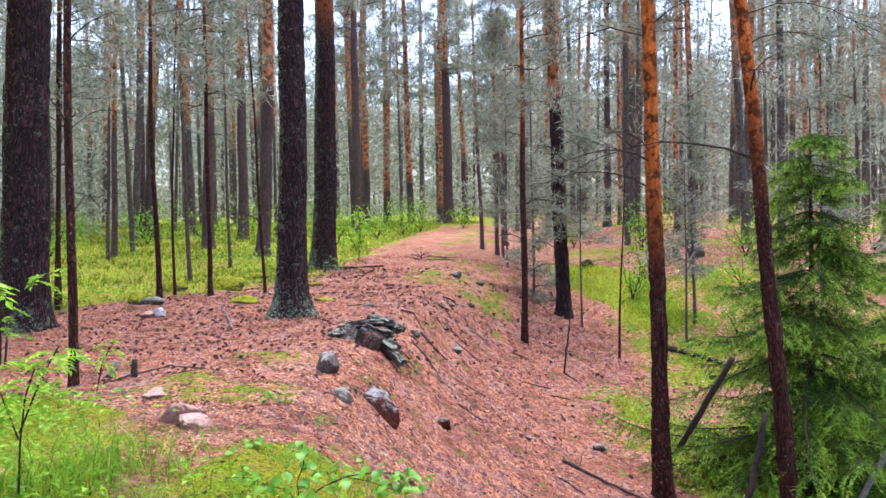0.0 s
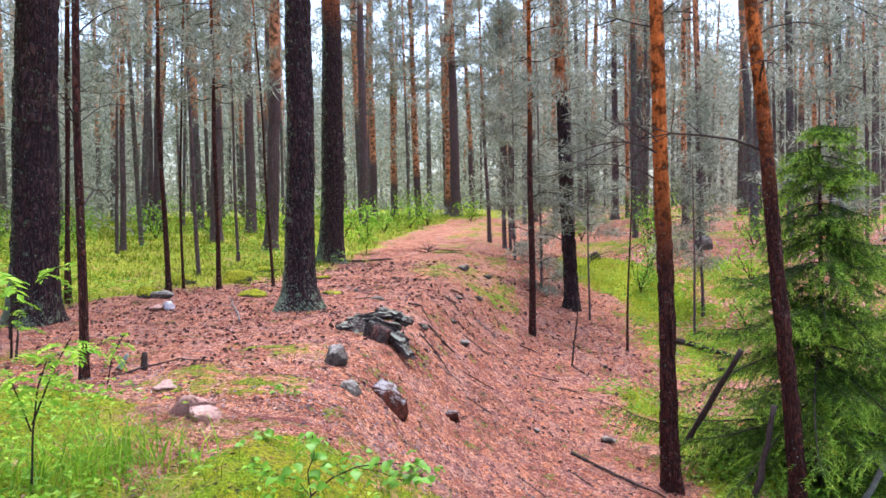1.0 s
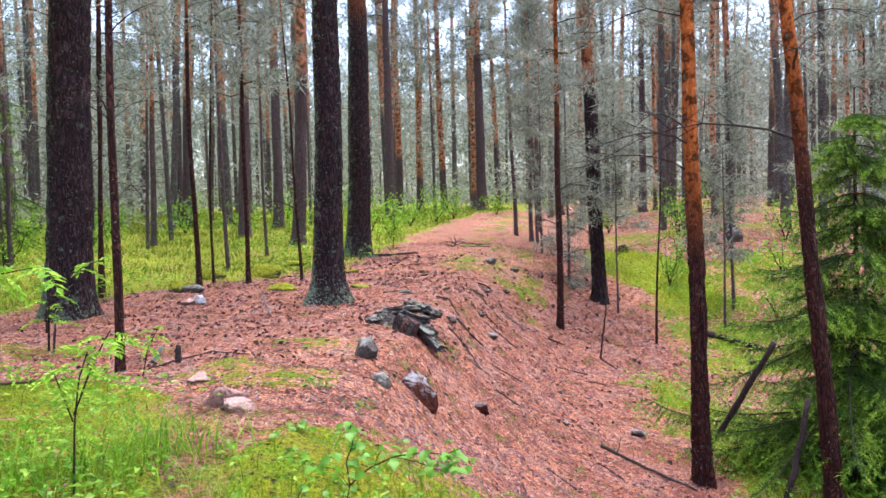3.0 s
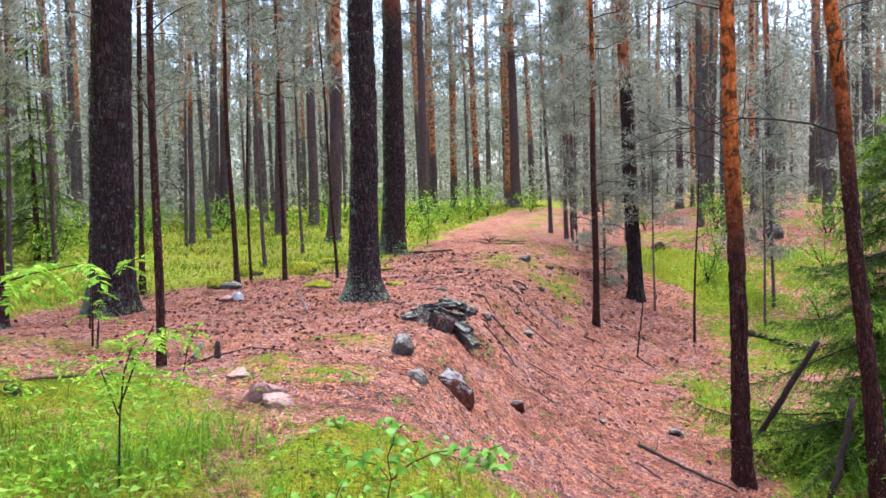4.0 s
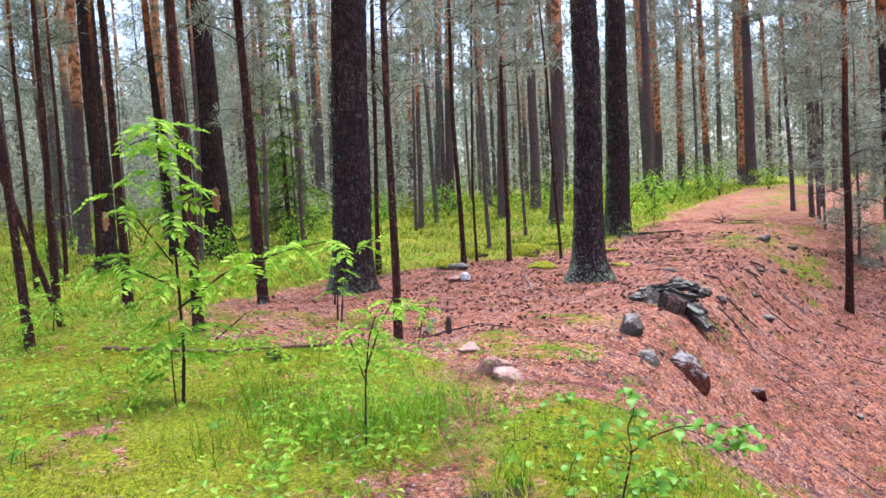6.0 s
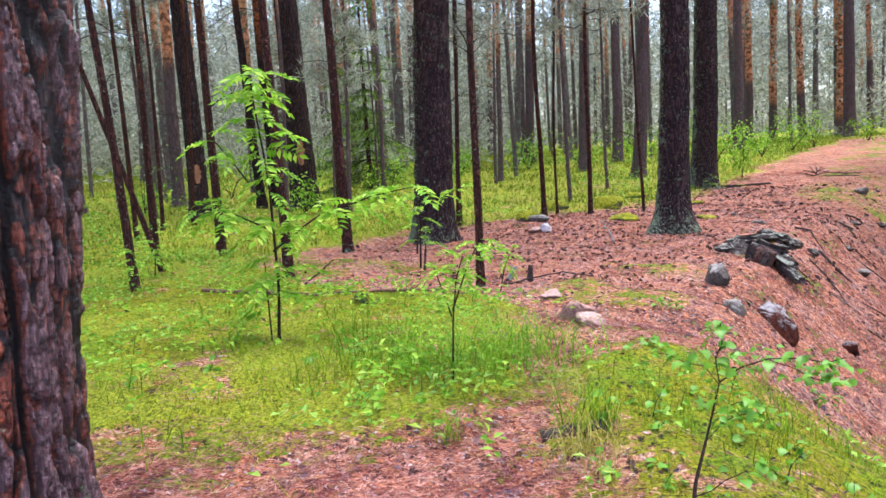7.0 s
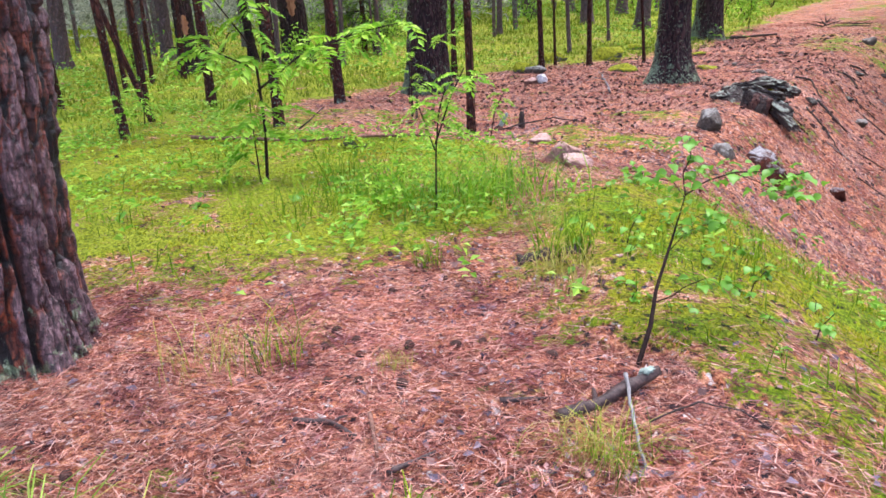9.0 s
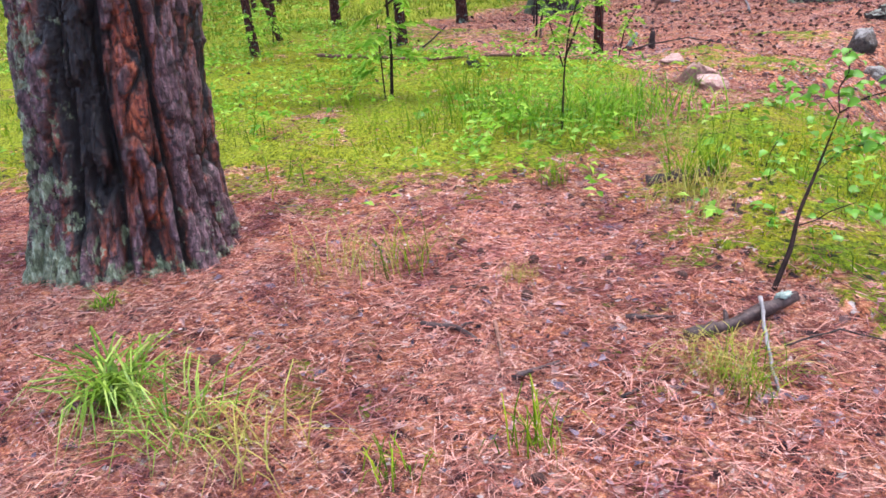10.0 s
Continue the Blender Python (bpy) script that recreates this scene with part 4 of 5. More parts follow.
# ---- grass, herbs and litter ----
def grow():
    x, y = scatter(60000, -9, -.9, 1.2, 7, lambda x, y: cover(x, y)[0] * (.008 + .13 * clumpy(x, y, 1.9, .52)) * inside(PATCH, x, y))
    lush = np.exp(-((x + 2.5) ** 2 / 1.6 + (y - 3.9) ** 2 / .9))
    v, f = bent_blades(on_ground(x, y), (.05 + .13 * rng.random(len(x)) ** 1.5) * (1 + 1.0 * lush), .5 + .7 * rng.random(len(x)), .005 + .004 * rng.random(len(x)))
    tagged(new("grass", mesh_of("grass", v, f, GRASS, False)), "bright green tufted grass on mossy ground", "grass", kind="stuff")
    x, y = sector(150000, 9.5, 45, -3, 78, lambda x, y: cover(x, y)[0] * inside(MEADOW, x, y) * (.35 + .65 * clumpy(x, y, .6, .35)))
    far = np.hypot(x, y)
    v, f = blades(on_ground(x, y), unit(np.stack([rng.normal(size=len(x)) * .35, rng.normal(size=len(x)) * .35, np.ones(len(x))], 1)), (.04 + .10 * rng.random(len(x))) * (.8 + far / 60), .010 + .0006 * far)
    tagged(new("meadow_grass", mesh_of("meadow_grass", v, f, MEADOWGRASS, False)), "pale green woodland grass under the pines", "grass", kind="stuff")
    x, y = scatter(9000, -1.6, 1.6, 1.9, 7, lambda x, y: cover(x, y)[1] * (.12 + .5 * clumpy(x, y, 2.2)) * inside(MOSS, x, y))
    v, f = bent_blades(on_ground(x, y), .05 + .10 * rng.random(len(x)), .3 + .7 * rng.random(len(x)), .004)
    tagged(new("bank_grass", mesh_of("bank_grass", v, f, GRASS, False)), "short yellow-green grass on the mossy bank", "grass", kind="stuff")
    x, y = sector(110000, 4, 26, -42, -2, lambda x, y: cover(x, y)[0] * (.3 + .7 * clumpy(x, y, .9)) * (inside(GULLY, x, y) | inside(LOW, x, y)))
    v, f = blades(on_ground(x, y), unit(np.stack([rng.normal(size=len(x)) * .45, rng.normal(size=len(x)) * .45, np.ones(len(x))], 1)), .10 + .22 * rng.random(len(x)), .012)
    tagged(new("gully_grass", mesh_of("gully_grass", v, f, LITGRASS, False)), "yellow-green grass on the gully floor", "grass", kind="stuff")
    # moss: short upright shoots over the cushions
    x, y = scatter(110000, -7, 1.4, 1.5, 7.6, lambda x, y: np.clip(cover(x, y)[1] * 1.2 - .2, 0, 1) * (.25 + .75 * clumpy(x, y, 3.0, .35)))
    v, f = blades(on_ground(x, y, -.005), unit(np.stack([rng.normal(size=len(x)) * .7, rng.normal(size=len(x)) * .7, np.ones(len(x))], 1)), .012 + .022 * rng.random(len(x)), .005 + .004 * rng.random(len(x)))
    tagged(new("moss", mesh_of("moss", v, f, MOSSLEAF, False)), "cushions of yellow-green moss", "moss", kind="stuff")
    # small broad-leaved herbs
    x, y = scatter(4200, -9, 1.3, 1.8, 8, lambda x, y: cover(x, y)[0] * clumpy(x, y, 1.1, .42) * .9)
    x, y = np.repeat(x, 4) + rng.normal(size=4 * len(x)) * .035, np.repeat(y, 4) + rng.normal(size=4 * len(x)) * .035
    way = unit(np.stack([rng.normal(size=len(x)), rng.normal(size=len(x)), .5 * rng.random(len(x))], 1))
    v, f = leaves(on_ground(x, y, .03) + np.array([0, 0, 1.0]) * (.09 * rng.random(len(x)))[:, None], way, .035 + .035 * rng.random(len(x)), .022 + .015 * rng.random(len(x)))
    tagged(new("herbs", mesh_of("herbs", v, f, HERB, False)), "low broad-leaved woodland herbs in the grass", "herbs", kind="stuff")
    x, y = scatter(650, -6.5, -1.5, 2.2, 6.2, lambda x, y: cover(x, y)[0] * (.12 + .88 * clumpy(x, y, 1.3, .4)))
    rise = .05 + .12 * rng.random(len(x))
    x, y, rise = np.repeat(x, 5) + rng.normal(size=5 * len(x)) * .05, np.repeat(y, 5) + rng.normal(size=5 * len(x)) * .05, np.repeat(rise, 5)
    way = unit(np.stack([rng.normal(size=len(x)), rng.normal(size=len(x)), .25 * rng.normal(size=len(x))], 1))
    v, f = leaves(on_ground(x, y) + np.array([0, 0, 1.0]) * (rise + .03 * rng.random(len(x)))[:, None], way, .035 + .04 * rng.random(len(x)), .02 + .018 * rng.random(len(x)))
    tagged(new("patch_herbs", mesh_of("patch_herbs", v, f, ROWAN, False)), "light green leafy herbs over the grass patch", "herbs", kind="stuff")
    x, y = sector(9000, 6.5, 22, -40, -8, lambda x, y: cover(x, y)[1] * (.2 + .8 * clumpy(x, y, .9, .4)))
    x, y = np.repeat(x, 4) + rng.normal(size=4 * len(x)) * .08, np.repeat(y, 4) + rng.normal(size=4 * len(x)) * .08
    way = unit(np.stack([rng.normal(size=len(x)), rng.normal(size=len(x)), .5 * rng.random(len(x))], 1))
    v, f = leaves(on_ground(x, y, .04) + np.array([0, 0, 1.0]) * (.28 * rng.random(len(x)) ** 2)[:, None], way, .06 + .05 * rng.random(len(x)), .04)
    tagged(new("gully_herbs", mesh_of("gully_herbs", v, f, HERB, False)), "low green herbs on the gully floor", "herbs", kind="stuff")
    x, y = sector(5200, 10, 40, 0, 75, lambda x, y: cover(x, y)[0] * clumpy(x, y, .5, .4))
    x, y = np.repeat(x, 5) + rng.normal(size=5 * len(x)) * .10, np.repeat(y, 5) + rng.normal(size=5 * len(x)) * .10
    way = unit(np.stack([rng.normal(size=len(x)), rng.normal(size=len(x)), .4 * rng.random(len(x))], 1))
    v, f = leaves(on_ground(x, y, .08) + np.array([0, 0, 1.0]) * (.35 * rng.random(len(x)) ** 2)[:, None], way, .08 + .06 * rng.random(len(x)), .05)
    tagged(new("meadow_herbs", mesh_of("meadow_herbs", v, f, HERB, False)), "knee-high green herbs between far trunks", "herbs", kind="stuff")


def litter():
    bare = lambda x, y: np.clip(1.15 - 1.5 * cover(x, y)[1], .035, 1)
    x, y = scatter(430000, -4.2, 2.0, -2.2, 5.4, lambda x, y: bare(x, y) * np.where(y > .1, np.clip(3.2 / (np.abs(y) + 1.2), .3, 1), .35))
    n = len(x)
    d = laid(x, y, .2)
    v, f = blades(on_ground(x, y, .004) + np.array([0, 0, 1.0]) * (.014 * rng.random(n))[:, None], d, .04 + .055 * rng.random(n), .0016 + .0019 * rng.random(n))
    tagged(new("needle_litter", mesh_of("needle_litter", v, f, LITTER, False)), "layer of fallen rust-orange pine needles", "needles", kind="stuff")
    x, y = scatter(170000, -7, 5, 5.0, 24, lambda x, y: bare(x, y) * np.clip(9 / y, .3, 1))
    n = len(x)
    d = laid(x, y, .45)
    v, f = blades(on_ground(x, y, .006), d, (.022 + .035 * rng.random(n)) * (.7 + y / 20), (.003 + .004 * rng.random(n)) * (.6 + y / 12))
    tagged(new("slope_litter", mesh_of("slope_litter", v, f, LITTER, False)), "fallen pine needles along path and slope", "needles", kind="stuff")
    x, y = scatter(90000, -6.5, 5, .3, 20, lambda x, y: bare(x, y) * np.clip(4 / (y + 1.5), .33, 1) * (.35 + .65 * clumpy(x, y, 1.4, .4)))
    n = len(x)
    d = laid(x, y, .5)
    sz = (.010 + .028 * rng.random(n) ** 2) * (.75 + y / 5.5)
    v, f = leaves(on_ground(x, y, .005), d, sz, sz * (.3 + .5 * rng.random(n)), .1)
    tagged(new("bark_chips", mesh_of("bark_chips", v, f, CHIPS, False)), "dark flakes of bark and broken twigs", "bark chips", kind="stuff")
    x, y = scatter(6500, -3.4, 1.4, .2, 7, lambda x, y: bare(x, y) * (.25 + .75 * clumpy(x, y, 2.6, .4)))
    n = len(x)
    d = laid(x, y, .12)
    v, f = leaves(on_ground(x, y, .010), d, .015 + .04 * rng.random(n) ** 1.6, .012 + .018 * rng.random(n), .12)
    tagged(new("fallen_leaves", mesh_of("fallen_leaves", v, f, OLDLEAF, False)), "dull wet fallen leaves, grey-violet and brown", "leaves", kind="stuff")


MOSSLEAF = make_leafy("moss_shoots", (.11, .12, .005), (.27, .27, .010), (.48, .44, .015), .3, .7, .05, (.62, .70, .45))
OLDLEAF = make_leafy("fallen_leaf", (.07, .055, .08), (.20, .14, .165), (.42, .23, .20), .1, .5, .12)
grow()
litter()


# ---- tufts of grass that stand alone ----
def tuft(x, y, n, tall, spread, width, mat, label, bendy=(.35, .6)):
    z = float(height(x, y))
    e = thing("grass_tuft", x, y, z, label, "grass tuft", "grass tufts")
    b = rng.normal(size=(n, 3)) * np.array([spread, spread, 0])
    v, f = bent_blades(b, tall * (.5 + .6 * rng.random(n)), bendy[0] + bendy[1] * rng.random(n), width)
    part("foliage", mesh_of("foliage", v, f, mat, False), e)["kind"] = "stuff"


LUSH = make_leafy("lush_blades", (.08, .19, .006), (.165, .32, .012), (.33, .47, .03), .5, .5, .15)
DRY = make_leafy("dry_grass", (.30, .22, .05), (.42, .33, .08), (.40, .42, .09), .4)
TUFT = make_leafy("tuft_blades", (.08, .15, .008), (.19, .30, .02), (.40, .50, .10), .4, .35, .3)
tuft(-1.80, .68, 110, .18, .035, .0075, TUFT, "broad-bladed green grass tuft arching over needles", (.95, .5))
tuft(-1.56, .70, 60, .19, .07, .005, TUFT, "green grass tuft arching over pine needles", (.9, .5))
tuft(-1.36, .72, 45, .20, .06, .004, DRY, "half-dry yellow-green grass tuft among needles", (.7, .6))
tuft(-2.33, .97, 40, .07, .02, .005, LUSH, "tiny yellow-green tuft at the old pine's foot", (.5, .5))
tuft(-.53, 1.58, 90, .14, .05, .0022, DRY, "fine yellow-green grass tuft lying to one side", (.85, .4))
tuft(-.45, 1.54, 70, .15, .04, .0022, GRASS, "fine yellow-green grass tuft lying to one side", (.85, .4))
tuft(-1.84, 1.58, 55, .22, .08, .003, DRY, "dry straw-coloured grass tuft near the old pine", (.6, .7))
tuft(-1.68, 1.72, 50, .24, .06, .003, GRASS, "sparse upright green grass tuft near the pine")
tuft(-1.26, 1.81, 90, .07, .03, .0015, DRY, "tiny fine grass tuft in the needles")
tuft(-.79, 1.06, 28, .17, .03, .004, GRASS, "few green grass blades growing through needles")
tuft(-1.00, .85, 22, .10, .04, .004, GRASS, "few green grass blades growing through needles")
tuft(-1.35, 3.45, 60, .24, .10, .003, DRY, "dry grass tuft beside the needle path")
tuft(-1.08, 2.98, 80, .26, .07, .006, GRASS, "green grass tuft beside a mossy log end")
tuft(-1.00, 2.72, 110, .24, .09, .003, DRY, "dry straw-coloured grass tuft on the bank", (.5, .5))
tuft(-1.62, 2.72, 40, .22, .04, .003, GRASS, "thin green grass tuft on the moss edge")
tuft(-2.00, 3.62, 143, .40, .22, .007, LUSH, "lush long green grass at the sapling's foot", (.5, .7))
tuft(-2.30, 3.85, 117, .38, .25, .007, LUSH, "lush long green grass on the mossy patch", (.5, .7))
tuft(-1.78, 4.05, 156, .36, .18, .007, LUSH, "lush long green grass on the mossy patch", (.5, .7))
tuft(-2.75, 3.3, 104, .32, .20, .004, GRASS, "loose green grass tuft on the moss", (.5, .7))
tuft(-3.0, 4.2, 130, .34, .25, .005, GRASS, "loose green grass tuft on the moss", (.5, .7))


# ---- stones ----
def stone(name, x, y, w, deep, h, mat, label, seed, turn=0, sink=.25, cuts=9, rough=.06, z=None, block=False, tip=(0, 0), corners=()):
    """An angular stone: the hull of scattered points, its edges worn and its faces uneven."""
    r = random.Random(seed)
    bm = bmesh.new()
    for c in corners:
        bm.verts.new(c)
    extra = 0 if corners else 15
    if block:
        for k in range(8):
            sx, sy, sz = (1 if k & 1 else -1), (1 if k & 2 else -1), (1 if k & 4 else -1)
            bm.verts.new((sx * (.30 + .70 * r.random()), sy * (.30 + .70 * r.random()), sz * (.45 + .5 * r.random())))
        extra = 7
    for _ in range(extra):
        d = Vector((r.gauss(0, 1), r.gauss(0, 1), r.gauss(0, .8))).normalized()
        bm.verts.new(d * (.85 + .25 * r.random()))
    hull = bmesh.ops.convex_hull(bm, input=bm.verts[:])
    bmesh.ops.delete(bm, geom=[g for g in hull["geom_interior"] if isinstance(g, bmesh.types.BMVert)], context="VERTS")
    bmesh.ops.bevel(bm, geom=bm.edges[:], offset=.07, segments=2, affect="EDGES", clamp_overlap=True)
    bmesh.ops.triangulate(bm, faces=bm.faces[:])
    for _ in range(2):
        bmesh.ops.subdivide_edges(bm, edges=[g for g in bm.edges if g.calc_length() > .16], cuts=1)
        bmesh.ops.triangulate(bm, faces=bm.faces[:])
    sd = Vector((seed * 1.7, seed * .9, seed * 2.3))
    for v in bm.verts:
        v.co *= 1 + rough * (1.6 * noise.noise(v.co * 1.7 + sd) + 1.0 * noise.noise(v.co * 5 + sd) + .7 * noise.noise(v.co * 12 + sd))
    lo = min(v.co.z for v in bm.verts)
    hi = max(v.co.z for v in bm.verts)
    ex = max(abs(v.co.x) for v in bm.verts)
    ey = max(abs(v.co.y) for v in bm.verts)
    for v in bm.verts:
        v.co = Vector((v.co.x / ex * w / 2, v.co.y / ey * deep / 2, ((v.co.z - lo) / (hi - lo) - sink) * h / (1 - sink)))
    ob = new(name, bm_mesh(name, bm, mat))
    ob.matrix_world = pose(x, y, float(height(x, y)) if z is None else z, *tip, turn)
    return tagged(ob, label, "stone", "stones on the ground")


stone("boulder", -.60, 7.18, .36, .38, .22, REDSTONE, "rust-red boulder with a grey lichened top on the bank", 63, 8, .42, 7, .05, None, False, (0, 0),
      ((-1, -.1, .75), (-.5, .9, 1), (.3, .8, .75), (.15, -.35, .62), (-.75, -.6, -.2), (.1, -.95, -.55), (.75, -.8, -.6), (1, .2, -.4), (.95, -.3, .15), (0, .9, -.6), (-.9, .6, -.3)))
stone("stone", -.92, 6.66, .22, .22, .08, STONE, "grey flat-topped stone half sunk beside moss", 5, -25, .35, 7, .06, None, True, (0, 20))
stone("stone", -1.15, 7.42, .23, .22, .20, STONE, "dark grey blocky stone on pine needles", 8, 25, .25, 8, .07, None, True, (4, 10))
stone("stone", -1.85, 5.30, .40, .30, .17, PINKSTONE, "pale pink angular stone with flat top", 64, 14, .35, 8, .06, None, False, (6, 4))
stone("stone", -1.72, 5.16, .26, .22, .09, PINKSTONE, "pink stone slab in front of a larger one", 65, 30, .35, 5, .06, None, False, (4, 8))
stone("stone", -2.30, 5.98, .24, .18, .07, PINKSTONE, "low reddish flat stone in the needles", 15)
stone("stone", -4.32, 11.55, .20, .18, .15, WHITESTONE, "white quartz stone on brown needles", 17, 30, .2, 6, .07)
stone("stone", -4.50, 11.50, .24, .2, .11, PINKSTONE, "small pinkish stone beside a white one", 18)
stone("mossy_stone", -5.20, 13.1, .50, .45, .20, MOSSSTONE, "low stone under green moss at the meadow edge", 19, 0, .3)
stone("stone", -4.95, 12.95, .42, .3, .12, STONE, "flat grey stone beside a mossy one", 20)
stone("mossy_stone", -5.30, 14.9, .52, .5, .24, MOSSSTONE, "rounded stone capped with green moss", 21, 0, .3)
stone("mossy_stone", -4.36, 15.3, .80, .6, .26, MOSSSTONE, "long stone capped with yellow-green moss", 22, 0, .3)
stone("mossy_stone", -3.46, 13.15, .62, .5, .12, MOSSSTONE, "flat cushion-like mossy stone beside the path", 23, 0, .4)
stone("mossy_stone", -4.25, 17.5, .60, .5, .18, MOSSSTONE, "low moss-covered stone in the meadow", 37, 0, .4)
stone("mossy_stone", -2.80, 16.4, .42, .4, .08, MOSSSTONE, "flat moss cushion on a sunken stone", 38, 0, .4)
stone("mossy_stone", -2.17, 13.7, .40, .35, .07, MOSSSTONE, "flat moss cushion on a sunken stone", 39, 0, .4)
stone("stone", -1.21, 12.55, .24, .16, .06, STONE, "pale flat stone on the path", 40)
stone("mossy_stone", -3.76, 5.35, .25, .22, .17, MOSSSTONE, "small mossy stone beside a fallen branch", 24)
stone("stone", .21, 12.3, .20, .16, .10, STONE, "pale grey stone on the needle slope", 25)
stone("stone", .0, 8.42, .17, .14, .11, REDSTONE, "small rust-red stone on the slope", 26)
stone("stone", 2.19, 10.6, .24, .2, .09, STONE, "grey stone low on the slope", 27)
stone("stone", .28, 18.6, .36, .3, .16, STONE, "dark slate stone on the bank's rim", 28)
stone("stone", .91, 18.9, .26, .2, .11, STONE, "dark slate stone below the rim", 29)
stone("stone", 7.37, 22.2, .5, .5, .4, STONE, "grey pale-topped stone on the far bank", 30)
stone("stone", 6.9, 22.6, .3, .25, .3, SLATE, "dark upright stone on the far bank", 31)
stone("stone", 4.36, 23.2, .45, .4, .28, SLATE, "dark stone on the far pink bank", 32)
stone("stone", -3.3, 3.0, .26, .22, .05, MOSSSTONE, "dark half-buried stone in moss", 34)
stone("stone", -3.6, 2.8, .20, .18, .05, MOSSSTONE, "dark half-buried stone in moss", 35)
stone("stone", -1.79, 2.74, .07, .06, .05, STONE, "small grey pebble on the needle bed", 36)
for k, (x, y) in enumerate(((.9, 12.9), (1.1, 9.9), (3.0, 14.8), (4.2, 15.2), (4.7, 15.9), (5.4, 15.3), (-1.7, 13.6), (-1.2, 16.2))):
    stone("stone", x, y, .09 + .015 * (k % 5), .10, .04 + .01 * (k % 4), STONE, "small grey stone lying in the needles", 50 + k)


def outcrop():
    """Weathered slabs and old roots that break from the bank, near-black blocks painting its hollows' shade."""
    x0, y0 = -.92, 9.0
    e = thing("rock_outcrop", x0, y0, float(height(x0, y0)), "outcrop of lichen-edged slabs and old roots breaking from the bank", "rock outcrop")
    r = random.Random(4)

    def slab(at, ln, wd, th, rx, ry, rz, mat, seed):
        bm = bmesh.new()
        bmesh.ops.create_cube(bm, size=1)
        bmesh.ops.subdivide_edges(bm, edges=bm.edges[:], cuts=7, use_grid_fill=True)
        sd = Vector((seed * 1.3, seed * 2.1, seed * .7))
        for v in bm.verts:
            p = v.co.lerp(v.co.normalized() * .62, .22)
            p *= 1 + .35 * noise.noise(p * 2.2 + sd) + .16 * noise.noise(p * 6 + sd)
            step = .12 * round(3 * noise.noise(Vector((p.x * 1.5, p.y * 1.5, 0)) + sd))
            v.co = Vector((p.x * ln, p.y * wd, (p.z + step * (p.z > 0)) * th))
        ob = part("slab", bm_mesh("slab", bm, mat, False), e)
        ob.matrix_local = pose(at[0], at[1], at[2] * 1.25 + .03, rx, ry, rz)

    # lips over the hollows, the leaning front slabs, the brown core; black blocks for hollow shade
    for k, (at, ln, wd, th, rx, ry, rz, mat) in enumerate((
            ((-.08, .50, .13), .44, .30, .09, -10, -6, 8, SLATE), ((.12, .30, .08), .34, .24, .09, -12, 14, -14, SLATE), ((-.19, .20, .03), .34, .20, .11, 8, 34, -62, SLATE),
            ((.02, .06, -.05), .20, .20, .30, 6, 8, 20, CORE), ((.22, .14, .0), .42, .15, .09, 6, 26, -40, SLATE), ((.33, .0, -.11), .36, .12, .08, 5, 28, -46, SLATE),
            ((-.36, .28, .05), .22, .24, .10, 0, -8, 30, SLATE), ((-.24, .46, .11), .26, .24, .09, 5, -6, 60, SLATE), ((.12, .72, .14), .30, .22, .09, -6, 10, -30, SLATE),
            ((.28, .80, .08), .26, .18, .08, 0, 20, -50, SLATE), ((-.06, -.08, -.10), .16, .14, .16, 10, 24, 15, CORE), ((-.10, .02, -.02), .09, .10, .30, 10, 12, 8, SLATE),
            ((.06, -.02, -.02), .10, .10, .22, -8, 24, 30, SLATE), ((.10, .26, -.03), .36, .24, .18, 0, 14, 10, HOLLOWSHADE), ((-.28, .22, -.03), .26, .20, .14, 0, 8, 30, HOLLOWSHADE))):
        slab(at, ln, wd, th, rx + r.gauss(0, 4), ry, rz, mat, k + 1)
    roots = (((.10, .55, .16), (.32, .42, .05), (.42, .20, -.16), .017), ((.30, .95, .12), (.48, .78, .04), (.62, .55, -.22), .016), ((-.22, .42, .14), (-.20, .10, .05), (-.10, -.18, -.10), .018))
    for k, (x, y, z, s) in enumerate(((-.10, .74, .17, .15), (.10, .92, .17, .13), (-.30, .60, .10, .10))):
        bm = bmesh.new()
        bmesh.ops.create_icosphere(bm, subdivisions=3, radius=1)
        for v in bm.verts:
            v.co = Vector((v.co.x * s, v.co.y * s * .8, v.co.z * s * .32)) * (1 + .4 * noise.noise(v.co * 2.6 + Vector((k * 3, 0, 0))))
        part("moss_cushion", bm_mesh("moss_cushion", bm, MOSSMAT), e, "cushion of yellow-green moss", (x, y, z - .02))


CORE = make_stone("brown_rock", (.20, .10, .08), (.03, .016, .014), .2, top=(.34, .25, .23))
# near-black fill whose colour stands for the shade in the hollows
HOLLOWSHADE = make_plain("hollow_shade", (.006, .004, .004), (.03, .018, .015), 25, .9)
ROOT = make_stone("weathered_root", (.09, .062, .052), (.010, .008, .008), .20, top=(.28, .32, .28))
MOSSMAT = make_plain("moss_cushion", (.10, .10, .006), (.46, .42, .02), 45, .9)
outcrop()
for k, (x, y) in enumerate(((.02, 13.2), (.12, 15.2), (.55, 16.4), (-.45, 11.2))):
    stone("stone", x, y, .34, .13, .06, SLATE, "thin dark slate slab lying down the bank", 80 + k, -55 + 12 * (k % 3), .45, 6)


WETSTICK = make_plain("wet_stick", (.010, .006, .006), (.09, .058, .052), 45, .45)
BROWNSTICK = make_plain("brown_stick", (.06, .030, .022), (.24, .125, .09), 30)


